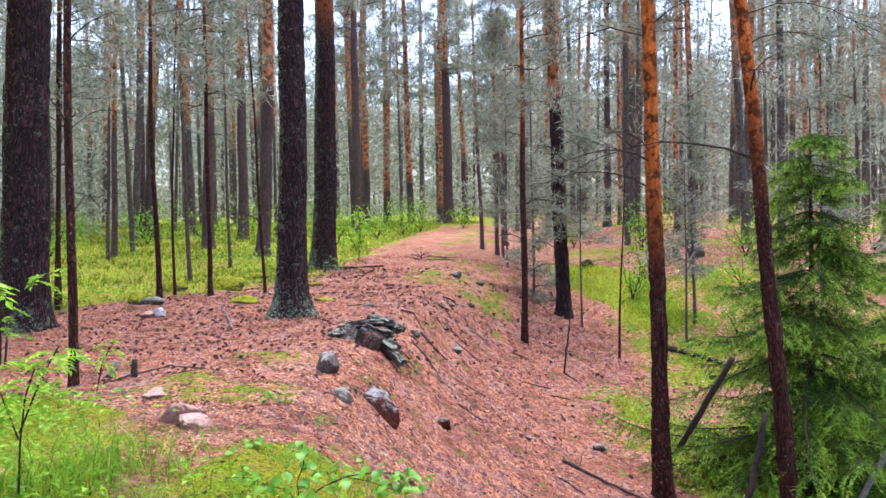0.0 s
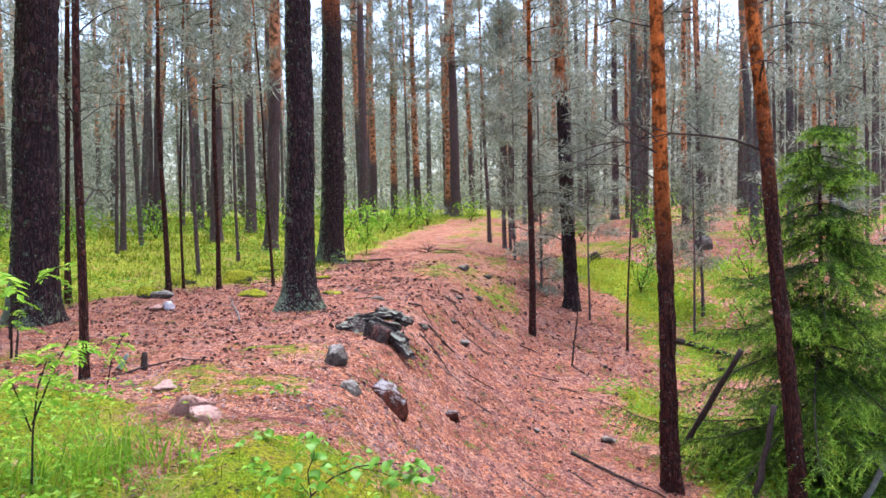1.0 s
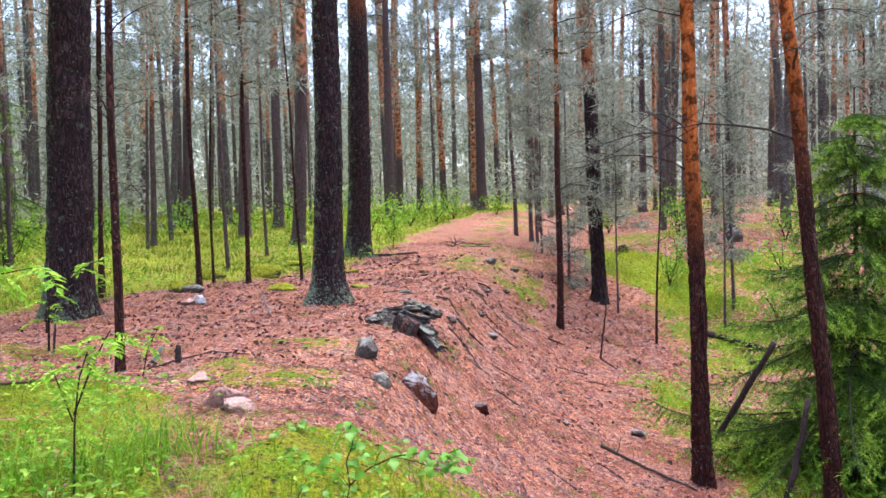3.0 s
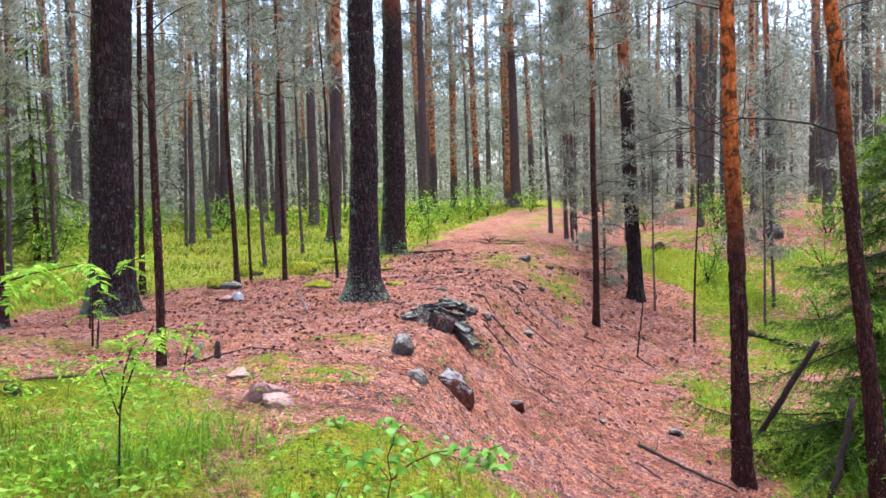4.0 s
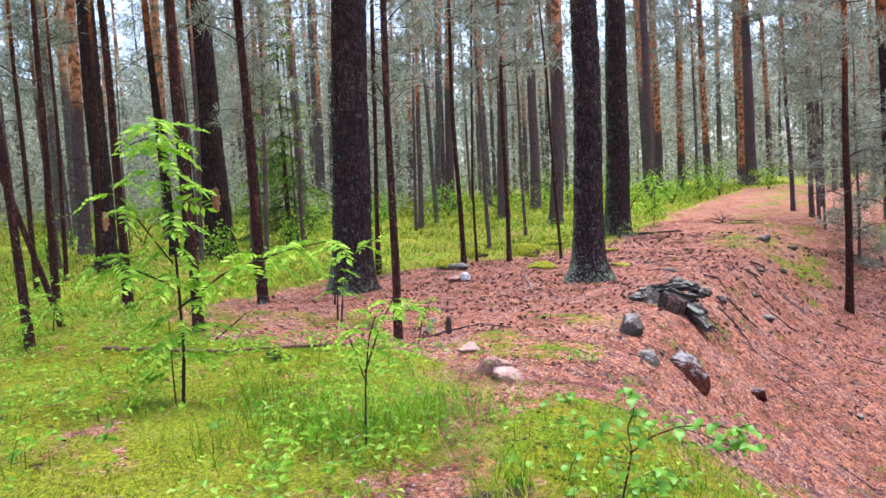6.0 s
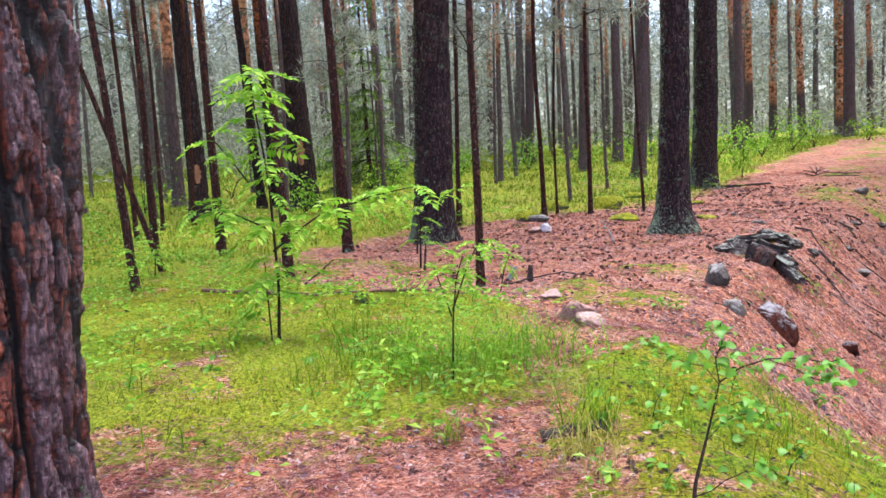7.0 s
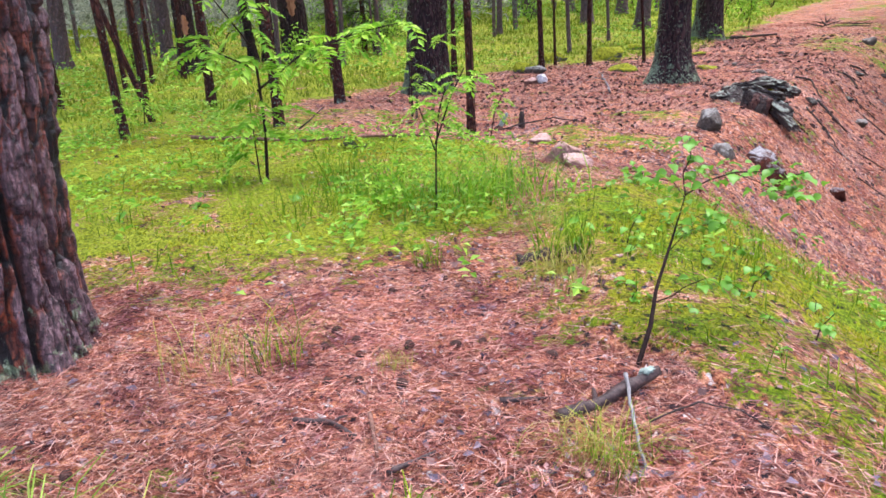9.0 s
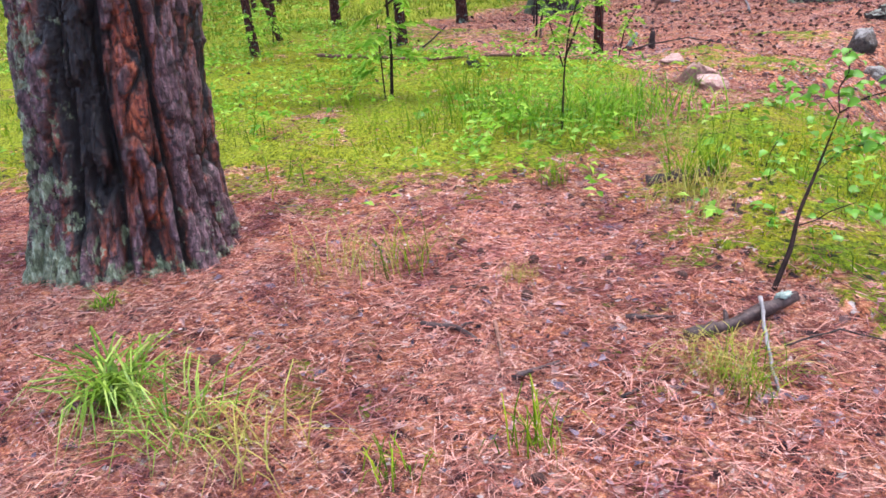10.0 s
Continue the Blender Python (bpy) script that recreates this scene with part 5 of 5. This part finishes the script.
# ---- fallen wood ----
def stick(name, pts, r0, r1, mat, label, bits=0, jitter=.15, lift=True, sides=8, category="stick"):
    """A crooked stick laid along points of the plan (x, y, height over the ground)."""
    pts = [np.array([x, y, (float(height(x, y)) if lift else 0) + h]) for x, y, h in pts]
    seg = [np.linspace(pts[k], pts[k + 1], 6, endpoint=False) for k in range(len(pts) - 1)] + [pts[-1][None]]
    p = np.concatenate(seg)
    ln = np.linalg.norm(p[-1] - p[0])
    p[1:-1] += rng.normal(size=(len(p) - 2, 3)) * .006 * min(ln, 1.2) * np.array([1, 1, .4])
    o = p[0].copy()
    e = thing(name, *o, label, category, "fallen wood")
    v, f = tube(p - o, np.linspace(r0, r1, len(p)) * (1 + .12 * rng.normal(size=len(p))).clip(.7, 1.3), sides, jitter)
    part("wood", mesh_of("wood", v, f, mat), e)
    for _ in range(bits):
        k = rng.integers(2, len(p) - 1)
        d = unit(rng.normal(size=3) * np.array([1, 1, .5]))
        q = p[k] - o + d * np.linspace(0, ln * (.10 + .18 * rng.random()), 5)[:, None]
        q[1:] += rng.normal(size=(4, 3)) * .008 * ln
        v, f = tube(q, np.linspace(r1 * .8, r1 * .25, 5), 5)
        part("side_twig", mesh_of("side_twig", v, f, mat), e)
    return e


stick("stick", [(-1.36, 1.41, .012), (-1.24, 1.43, .016), (-1.14, 1.40, .008)], .011, .008, WETSTICK, "short knobbly dark stick on the needles", 1)
stick("stick", [(-.85, 1.73, .012), (-.72, 1.80, .010)], .009, .006, WETSTICK, "short dark stick lying on needles")
stick("stick", [(-.97, 1.29, .012), (-.905, 1.43, .010)], .008, .005, WETSTICK, "short grey-brown stick lying on needles")
stick("stick", [(-1.17, 1.52, .012), (-1.03, 1.34, .008)], .007, .005, BROWNSTICK, "thin dark stick lying on needles")
stick("twig", [(-.70, 1.36, .008), (-.60, 1.58, .01)], .005, .003, TWIG, "thin brown twig on needles")
stick("twig", [(-.42, 1.76, .02), (-.31, 1.85, .05), (-.20, 1.87, .04), (-.08, 1.80, .02)], .003, .002, TWIG, "thin dark twig curving over the litter")
stick("twig", [(-.53, 1.93, .06), (-.46, 1.74, .025), (-.38, 1.55, .008)], .006, .004, GREYTWIG, "pale grey twig leaning on a log")
log = stick("log", [(-.66, 1.70, .01), (-.58, 1.80, .02), (-.45, 2.00, .05)], .022, .017, WETSTICK, "rotting dark log end with pale lichen crust", 1, .3, sides=12, category="log")
bm = bmesh.new()
bmesh.ops.create_icosphere(bm, subdivisions=3, radius=1)
for v in bm.verts:
    v.co = Vector((v.co.x * .024, v.co.y * .014, v.co.z * .009)) * (1 + .7 * noise.noise(v.co * 2.5) + .4 * noise.noise(v.co * 7))
part("lichen", bm_mesh("lichen", bm, LICHENWOOD), log, "crust of pale grey-green lichen", (.185, .262, .055)).rotation_euler = (0, -.12, .96)
stick("log", [(-.44, 2.13, .01), (-.33, 2.07, .01)], .016, .012, TWIG, "short piece of dark dead wood", category="log")
stick("log", [(-1.25, 2.88, .02), (-1.12, 2.95, .04), (-1.0, 3.05, .03)], .045, .04, TWIG, "mossy rotting branch end in the grass", 1, .3, category="log")
stick("fallen_branch", [(-5.60, 5.28, .10), (-4.9, 5.25, .11), (-4.3, 5.40, .10), (-3.8, 5.64, .10), (-3.3, 5.92, .07)], .018, .011, BROWNSTICK, "long thin fallen branch lying across the moss", 2, category="branch")
stick("fallen_branch", [(-2.93, 6.48, .02), (-2.75, 6.65, .06), (-2.5, 6.9, .10), (-2.27, 7.17, .03)], .008, .005, TWIG, "thin arched dead branch beside a stone", 1, category="branch")
stick("fallen_branch", [(-2.86, 10.2, .03), (-3.3, 11.5, .04), (-3.77, 12.8, .03)], .014, .008, GREYTWIG, "grey dead branch lying on the needles", 2, category="branch")
stick("fallen_branch", [(1.48, 9.4, .02), (1.95, 9.05, .03), (2.44, 8.65, .02)], .022, .012, TWIG, "dark dead branch lying down the slope", 2, category="branch")
stick("fallen_branch", [(-2.7, 19.8, .05), (-2.2, 20.0, .08), (-1.6, 20.3, .04)], .035, .02, TWIG, "dead branch lying across the path", 2, category="branch")
stick("log", [(4.9, 16.5, .08), (5.4, 16.1, .10), (5.9, 15.7, .06)], .06, .05, TWIG, "dark fallen log on the gully floor", 3, .2, category="log")
stick("fallen_branch", [(5.3, 15.1, .05), (5.8, 15.0, .15), (6.4, 14.8, .06)], .04, .02, TWIG, "broken red-brown branch wood on the gully floor", 4, category="branch")
stick("dead_pole", [(2.74, 9.72, -2.0), (3.05, 9.25, -1.1), (3.36, 8.8, -.2)], .042, .034, TWIG, "dark dead pole leaning over the gully", 0, lift=False, category="pole")
stick("dead_pole", [(3.25, 8.3, -2.05), (3.38, 8.3, -1.55), (3.58, 8.4, -.75)], .04, .035, TWIG, "dark dead pole leaning beside the spruce", lift=False, category="pole")
stick("dead_pole", [(4.45, 8.4, -2.1), (4.85, 8.35, -1.3), (5.4, 8.3, -.2), (6.3, 8.2, 1.6)], .035, .02, GREYTWIG, "pale grey dead pole slanting upward", lift=False, category="pole")
stick("dead_sapling", [(2.31, 14.5, 0), (2.34, 14.5, .4), (2.40, 14.5, .85), (2.44, 14.5, 1.25)], .018, .012, TWIG, "dead upright stem on the slope", category="dead sapling")
stick("dead_sapling", [(2.31, 14.5, .01), (2.55, 14.1, .02)], .018, .010, TWIG, "broken root of a dead stem", category="dead sapling")
stick("dead_sapling", [(-4.27, 7.34, 0), (-4.25, 7.36, .33)], .014, .010, TWIG, "thin dead upright stub", category="dead sapling")
stick("dead_sapling", [(-5.2, 6.3, 0), (-5.05, 6.4, .12), (-4.9, 6.5, .25)], .010, .006, TWIG, "crooked dead twig rising from the moss", 2, category="dead sapling")
stick("dead_sapling", [(-5.15, 8.75, 0), (-5.1, 8.75, .85)], .014, .010, TWIG, "thin dead upright stem by the pines", category="dead sapling")
stick("stump", [(-2.88, 7.0, -.05), (-2.87, 7.02, .17)], .036, .022, TWIG, "small broken dark stump", 0, .3, category="stump")
stick("stump", [(-3.12, 7.02, .0), (-3.04, 7.04, .15)], .035, .015, LICHENWOOD, "stump splinter crusted with pale lichen", 0, .3, category="stump")
for k in range(12):
    x, y = -.45 + .4 * math.cos(k * 2.1), 22.4 + .5 * math.sin(k * 1.7)
    stick("twig", [(x, y, .05), (x + .45 * math.cos(k), y + .4 * math.sin(k), .05 + .2 * (k % 3) / 2)], .016, .006, TWIG, "bare dead twig of a small brush pile", 2)
for k in range(46):
    x, y = scatter(1, -3.0, 2.8, .6, 15, lambda x, y: np.ones(1))
    x, y = float(x[0]), float(y[0])
    a, ln = rng.random() * 6.28, (.06 + .16 * rng.random()) * (1 + y / 7)
    stick("twig", [(x, y, .008), (x + ln * math.cos(a), y + ln * math.sin(a), .012)], .003 + .0006 * y, .002 + .0003 * y, TWIG if k % 3 else GREYTWIG, "small dead twig lying on needles", 1, sides=5)


# ---- pine cones ----
def cone_mesh():
    v, f, sides, rows = [], [], 16, 11
    for i in range(rows):
        t = i / (rows - 1)
        for j in range(sides):
            a = 6.283 * j / sides
            r = .5 * (math.sin(math.pi * (.06 + .9 * t)) ** .7) * (1 + .22 * (((i + j) % 2) - .5))
            v.append((r * math.cos(a) * .019 * 2, r * math.sin(a) * .019 * 2, (t - .5) * .05))
    for i in range(rows - 1):
        for j in range(sides):
            k = (j + 1) % sides
            f.append([i * sides + j, i * sides + k, (i + 1) * sides + k, (i + 1) * sides + j])
    f += [list(range(sides))[::-1], [(rows - 1) * sides + j for j in range(sides)]]
    return mesh_of("pine_cone", v, f, CONE, False)


first = tagged(new("pine_cone", cone_mesh()), "brown open pine cone lying on needles", "pine cone", "pine cones")
spots = [(-1.17, 1.71), (-.69, 2.2), (-.80, 2.05), (-1.15, 2.05), (-1.55, 1.75), (-1.5, 1.95), (-1.42, 1.85), (-1.3, 1.98), (-1.62, 2.0), (-.9, 2.3), (-1.75, .95), (-.72, .98)]
for k in range(280):
    if k < 10:
        x, y = -2.0 + 1.9 * rng.random(), 1.3 + 2.6 * rng.random()
    else:
        x, y = -5.0 + 3.6 * rng.random(), 6.6 + 5.4 * rng.random()
    if cover(np.array([x]), np.array([y]))[1][0] < .35:
        spots.append((x, y))
for k, (x, y) in enumerate(spots):
    s = .6 + .4 * rng.random()
    m = pose(x, y, float(height(x, y)) + .009, 80 + 20 * rng.random(), 0, 360 * rng.random()) @ Matrix.Diagonal((s, s, s, 1))
    if k == 0:
        first.matrix_world = m
    else:
        c = copy_thing(first, m)
        c.scale = (s, s, s)


# ---- saplings ----
def compound_leaf():
    """A rowan leaf along x: a midrib with paired leaflets, hanging at the tip."""
    t = np.linspace(0, 1, 8)
    p = np.stack([t * .24, 0 * t, .02 * np.sin(t * 3.1) - .07 * t ** 2], 1)
    v0, f0 = tube(p, np.linspace(.0016, .0008, 8), 4, cap=False)
    b, w, ln = [], [], []
    for k in range(7):
        s = .22 + .70 * k / 6
        at = np.array([s * .24, 0, .02 * math.sin(s * 3.1) - .07 * s * s])
        for g in (-1, 1):
            b.append(at)
            w.append(unit(np.array([.55, g * .9, -.18 + .15 * rng.normal()])))
            ln.append(.075 * (1 - .25 * abs(s - .55)))
    b.append(p[-1])
    w.append(unit(np.array([1, 0, -.5])))
    ln.append(.07)
    v1, f1 = leaves(np.array(b), np.array(w), np.array(ln), np.array(ln) * .46, .10)
    v, f = join([(v0, f0), (v1, f1.tolist())])
    return mesh_of("leaf", v, f, ROWAN, False)


ROWANLEAF = [compound_leaf() for _ in range(4)]


def stem_part(e, pts, r0, r1, name="stem"):
    pts = np.array(pts, float)
    n = 8 * (len(pts) - 1) + 1
    t = np.linspace(0, len(pts) - 1, n)
    p = np.stack([np.interp(t, np.arange(len(pts)), pts[:, k]) for k in range(3)], 1)
    p[1:-1] = (p[:-2] + 2 * p[1:-1] + p[2:]) / 4
    v, f = tube(p, np.linspace(r0, r1, n), 8, .1)
    part(name, mesh_of(name, v, f, STEM), e)
    return p


def rowan(x, y, stems, label, leaf_scale=1.0, seed=1):
    """A rowan sapling: stems given by points over its foot, each with the number of its leaves."""
    r = random.Random(seed)
    e = thing("rowan_sapling", x, y, float(height(x, y)), label, "sapling", "rowan saplings")
    for pts, r0, n, start in stems:
        p = stem_part(e, pts, r0, .003)
        a = r.random() * 6
        for k in range(n):
            f = start + (1 - start) * (k + .5) / n
            at = p[min(len(p) - 1, int(f * (len(p) - 1)))]
            a += 2.4
            s = leaf_scale * (.7 + .5 * r.random())
            ob = part("leaf", ROWANLEAF[r.randrange(4)], e)
            ob.matrix_local = pose(*at, r.gauss(0, 14), -15 + 45 * r.random() - 15 * (f > .9), math.degrees(a)) @ Matrix.Diagonal((s, s, s, 1))
    return e


rowan(-3.60, 3.98, [([(0, 0, -.03), (.02, .03, .45), (-.06, .10, 1.2), (-.18, .14, 1.75), (-.21, .16, 2.0)], .013, 42, .22),
                    ([(0, .02, .70), (.25, .20, .92), (.60, .44, 1.05), (.86, .58, 1.10)], .008, 18, .2),
                    ([(-.03, -.02, -.02), (-.06, 0, .3), (-.10, .04, .62)], .007, 6, .5),
                    ([(-.05, .06, 1.0), (-.25, -.06, 1.35), (-.38, -.14, 1.55)], .006, 5, .5),
                    ([(-.03, .04, .85), (-.28, -.12, 1.0), (-.52, -.24, 1.02)], .006, 7, .3)], "tall rowan sapling with bright green feathery leaves", 1.1, 3)
rowan(-1.95, 3.42, [([(0, 0, -.03), (.01, .02, .40), (.04, .02, .62), (.07, .05, .74)], .0055, 10, .58),
                    ([(.01, .02, .45), (.10, .05, .70), (.17, .08, .84)], .005, 7, .7),
                    ([(.01, .01, .42), (-.04, 0, .58), (-.09, .02, .68)], .004, 5, .5)], "small rowan sapling with drooping pinnate leaves", .58, 5)
rowan(-4.41, 7.5, [([(0, 0, -.03), (.02, 0, .4), (.05, 0, .9)], .014, 10, .4), ([(.02, 0, .5), (.3, .1, .85), (.5, .2, .95)], .006, 6, .5)], "young rowan among the pine trunks", 1.0, 6)
rowan(-6.5, 5.2, [([(0, 0, -.03), (0, .05, .3), (.03, .05, .5)], .008, 9, .3)], "low rowan seedling in the grass", .8, 7)
rowan(-7.4, 6.3, [([(0, 0, -.03), (0, .05, .3), (.03, .05, .45)], .008, 9, .3)], "low rowan seedling in the grass", .8, 8)
rowan(-2.47, 22.2, [([(0, 0, -.03), (.05, 0, .6), (0, .05, 1.5)], .014, 22, .3), ([(.03, 0, .5), (.3, .1, .9), (.5, .2, 1.2)], .008, 10, .4)], "yellow-green rowan sapling beside the path", 1.3, 9)
rowan(-2.86, 6.2, [([(0, 0, -.03), (.05, .02, .25), (.15, .03, .42)], .006, 6, .5)], "small rowan seedling with yellow-green leaves", .7, 10)


def round_leaf():
    """A rounded sapling leaf along x with a toothed outline and a raised midrib fold."""
    b = bmesh.new()
    ring = []
    spine = [b.verts.new((t * .062, 0, .006 * math.sin(3.1 * t) - .010 * t * t)) for t in (0, .3, .6, 1)]
    for g in (1, -1):
        edge = [spine[0]]
        for t, w in ((.15, .016), (.38, .026), (.6, .023), (.82, .012)):
            edge.append(b.verts.new((t * .062, g * w, .007 + .006 * math.sin(3.1 * t) - .010 * t * t)))
        edge.append(spine[3])
        faces = [(spine[0], edge[1], spine[1]), (edge[1], edge[2], spine[1]), (edge[2], edge[3], spine[2], spine[1]), (edge[3], edge[4], spine[2]), (edge[4], spine[3], spine[2])]
        for f in faces:
            b.faces.new(f if g > 0 else f[::-1])
    return bm_mesh("leaf", b, ASPEN)


ROUND = round_leaf()


def aspen(x, y, stems, label, seed, size=1.0):
    r = random.Random(seed)
    e = thing("broadleaf_sapling", x, y, float(height(x, y)), label, "sapling", "broadleaf saplings")
    for pts, r0, n, start in stems:
        p = stem_part(e, pts, r0, .0015)
        n = int(n * (1.6 if size == .92 else 1))
        for k in range(n):
            f = start + (1 - start) * (k + .5) / n
            at = p[min(len(p) - 1, int(f * (len(p) - 1)))]
            s = size * .72 * (.6 + .6 * r.random())
            ob = part("leaf", ROUND, e)
            off = Vector((r.gauss(0, .03), r.gauss(0, .03), r.gauss(0, .018)))
            ob.matrix_local = pose(at[0] + off.x, at[1] + off.y, at[2] + off.z, r.gauss(0, 22), -5 + 40 * r.random(), 360 * r.random()) @ Matrix.Diagonal((s, s, s, 1))


def tipped(pts, r0, n, start):
    """A stem of the sapling, leaning away up the bank."""
    return [(x - .03 * z, y + .12 * z, z * .92) for x, y, z in pts], r0, n, start


aspen(-.54, 2.09, [tipped([(0, 0, -.03), (.035, .05, .13), (.04, .09, .24), (.065, .14, .36), (.085, .18, .46), (.10, .21, .54)], .009, 8, .80),
                   tipped([(.10, .21, .54), (.16, .25, .585), (.24, .29, .61), (.33, .34, .605), (.40, .38, .585), (.46, .41, .60)], .0028, 30, .10),
                   tipped([(.10, .21, .54), (.085, .24, .61), (.105, .26, .66), (.10, .26, .73)], .0022, 16, .3),
                   tipped([(.065, .14, .36), (.12, .16, .43), (.17, .18, .45), (.23, .19, .46)], .0014, 14, .4),
                   tipped([(.04, .08, .20), (.085, .11, .215), (.12, .13, .245), (.18, .17, .27)], .0022, 4, .8),
                   tipped([(.10, .21, .53), (.05, .26, .575), (-.02, .31, .57), (-.09, .35, .585), (-.16, .40, .57)], .0013, 18, .3),
                   tipped([(.24, .29, .605), (.30, .38, .56), (.37, .46, .50), (.46, .54, .475)], .0012, 18, .35),
                   tipped([(.08, .17, .44), (.15, .24, .47), (.20, .29, .455)], .0012, 8, .5)], "thin dark-stemmed sapling with rounded blue-green leaves", 2, .92)
aspen(-.86, 3.2, [([(0, 0, 0), (.02, .03, .12), (.06, .05, .20)], .003, 9, .3)], "low broadleaf seedling on the mossy bank", 4, 1.1)
aspen(-1.05, 3.05, [([(0, 0, 0), (.02, .03, .10), (.02, .05, .16)], .003, 8, .3)], "low broadleaf seedling in the grass", 5, 1.5)
aspen(-.30, 2.9, [([(0, 0, 0), (.02, .03, .10), (.06, .05, .15)], .003, 8, .3)], "low broadleaf seedling on the mossy bank", 6, 1.0)
aspen(-.05, 2.7, [([(0, 0, 0), (.02, .03, .08), (.06, .05, .13)], .003, 8, .3)], "low broadleaf seedling on the mossy bank", 7, 1.0)
for k, (x, y, n, big) in enumerate(((-1.29, 4.3, 6, 1.4), (-1.16, 4.57, 7, 1.5), (-1.36, 5.76, 5, 1.3), (-1.22, 5.8, 5, 1.3), (-.93, 3.89, 5, 1.1), (-.81, 2.98, 5, 1.2), (-.73, 2.70, 6, 1.0), (-.66, 2.54, 5, .9), (-.53, 3.2, 5, 1.1),
                                     (-.34, 2.92, 5, 1.2), (-.31, 3.33, 4, 1.3), (-.43, 3.5, 5, 1.1), (-.27, 5.9, 5, 1.5), (-.12, 6.2, 5, 1.5), (-.71, 3.62, 6, 1.2), (-.92, 2.58, 4, .8), (-3.48, 3.16, 6, 1.3), (-3.65, 2.72, 4, 1.2),
                                     (-2.91, 3.83, 7, 1.4), (-2.99, 3.56, 6, 1.3), (-2.64, 3.94, 7, 1.4), (-.50, 2.45, 4, .9), (-.20, 2.55, 5, 1.0), (-.05, 3.3, 5, 1.2), (-.15, 2.30, 4, .9), (-1.02, 3.3, 5, 1.2))):
    aspen(x, y, [([(0, 0, 0), (.02 - .01 * (k % 4), .03, .05), (.05 - .02 * (k % 5), .04, .07 + .015 * (k % 3))], .0014, n + 3, .2)], "low broadleaf seedling with soft green leaves", 20 + k, big)
aspen(-.65, 4.2, [([(0, 0, 0), (.02, .03, .10), (.06, .05, .18)], .003, 9, .3)], "low broadleaf seedling on the bank", 8, 1.1)


# ---- undergrowth under the far pines ----
def bush(x, y, tall, wide, n, size, mat, label, seed):
    z = float(height(x, y))
    e = thing("bush", x, y, z, label, "bush", "undergrowth bushes")
    r = np.random.default_rng(seed)
    wood, tips = [], []
    for k in range(7):
        a = r.random() * 6.28
        p = np.stack([np.array([math.cos(a) * wide * .5 * t ** 1.3, math.sin(a) * wide * .5 * t ** 1.3, tall * (.5 + .5 * r.random()) * t]) for t in np.linspace(0, 1, 6)])
        wood.append(tube(p, np.linspace(.012, .004, 6), 5, cap=False))
        tips += [p[2], p[3], p[4], p[5]]
    v, f = join(wood)
    part("stemwood", mesh_of("stemwood", v, f, STEM), e)["kind"] = "stuff"
    at = np.array(tips)[r.integers(0, len(tips), n)] + r.normal(size=(n, 3)) * np.array([wide, wide, tall * .7]) * .16
    at[:, 2] = np.clip(at[:, 2], .05, None)
    way = unit(r.normal(size=(n, 3)) + np.array([0, 0, -.1]))
    v, f = leaves(at, way, size * (.7 + .6 * r.random(n)), size * .55)
    part("foliage", mesh_of("foliage", v, f, mat, False), e)["kind"] = "stuff"


for k, (x, y, h, w) in enumerate(((-2.9, 25.5, 1.3, 1.2), (-3.9, 28, 1.7, 1.6), (-2.6, 30, 1.7, 1.5), (-1.7, 32, 1.6, 1.5), (-1.0, 34, 1.7, 1.6), (-4.6, 32, 1.9, 1.8), (-6.5, 27, 1.4, 1.4), (-6.4, 33, 1.6, 1.6),
                                  (-8.8, 28, 1.4, 1.5), (-10.5, 27, 1.6, 1.5), (-11.4, 30, 1.5, 1.5), (-12.4, 25, 1.3, 1.3), (-13.5, 22, 1.3, 1.3), (-10.7, 20.5, 1.2, 1.1), (-14.5, 17.2, 1.3, 1.2), (-10.8, 17.0, 1.2, 1.0),
                                  (-16.5, 17.5, 1.5, 1.4), (-15.6, 13.4, 1.2, 1.2), (-11.2, 14.2, 1.0, .9), (5.6, 21.3, 1.9, 1.0), (6.4, 24.5, 2.1, 1.5), (1.0, 37, 1.2, 1.4), (9.3, 20.5, 1.5, 1.4), (-9.0, 36, 1.8, 1.8), (-14.6, 29.5, 1.6, 1.7),
                                  (-18, 24, 1.6, 1.7), (-20, 19.5, 1.6, 1.6), (-22, 14.5, 1.6, 1.6), (4.9, 19.6, 1.3, .7), (-5.4, 36, 1.8, 1.8), (7.6, 19.2, 1.2, 1.2), (8.6, 21.6, 1.5, 1.3), (10.2, 24, 1.6, 1.5), (7.0, 27, 1.6, 1.4), (11.5, 27, 1.6, 1.5), (9.4, 30, 1.8, 1.6), (5.0, 29, 1.5, 1.4), (12.5, 22, 1.6, 1.5), (6.6, 16.9, .9, .9))):
    bush(x, y, h * .92, w, 210, .085 + .0015 * y, ROWAN if k % 3 == 0 else HERB, "leafy green deciduous bush under the pines", 100 + k)


# ---- old roots laid bare along the bank ----
for pts, w in (([(-.70, 12.39, .02), (-.49, 12.3, .05), (-.31, 11.83, .02)], .035), ([(-.36, 11.59, .02), (-.15, 11.31, .05), (.04, 11.45, .01)], .04),
               ([(-.10, 14.6, .02), (.02, 14.4, .06), (.15, 14.2, .02)], .045), ([(.0, 15.5, .02), (.15, 15.6, .07), (.30, 15.77, .02)], .045), ([(-.45, 10.6, .02), (-.20, 10.3, .04), (-.02, 9.9, .0)], .03)):
    stick("root", pts, w * .45, w * .2, ROOT, "bare weathered root across the bank's edge", 1, .35, category="root")
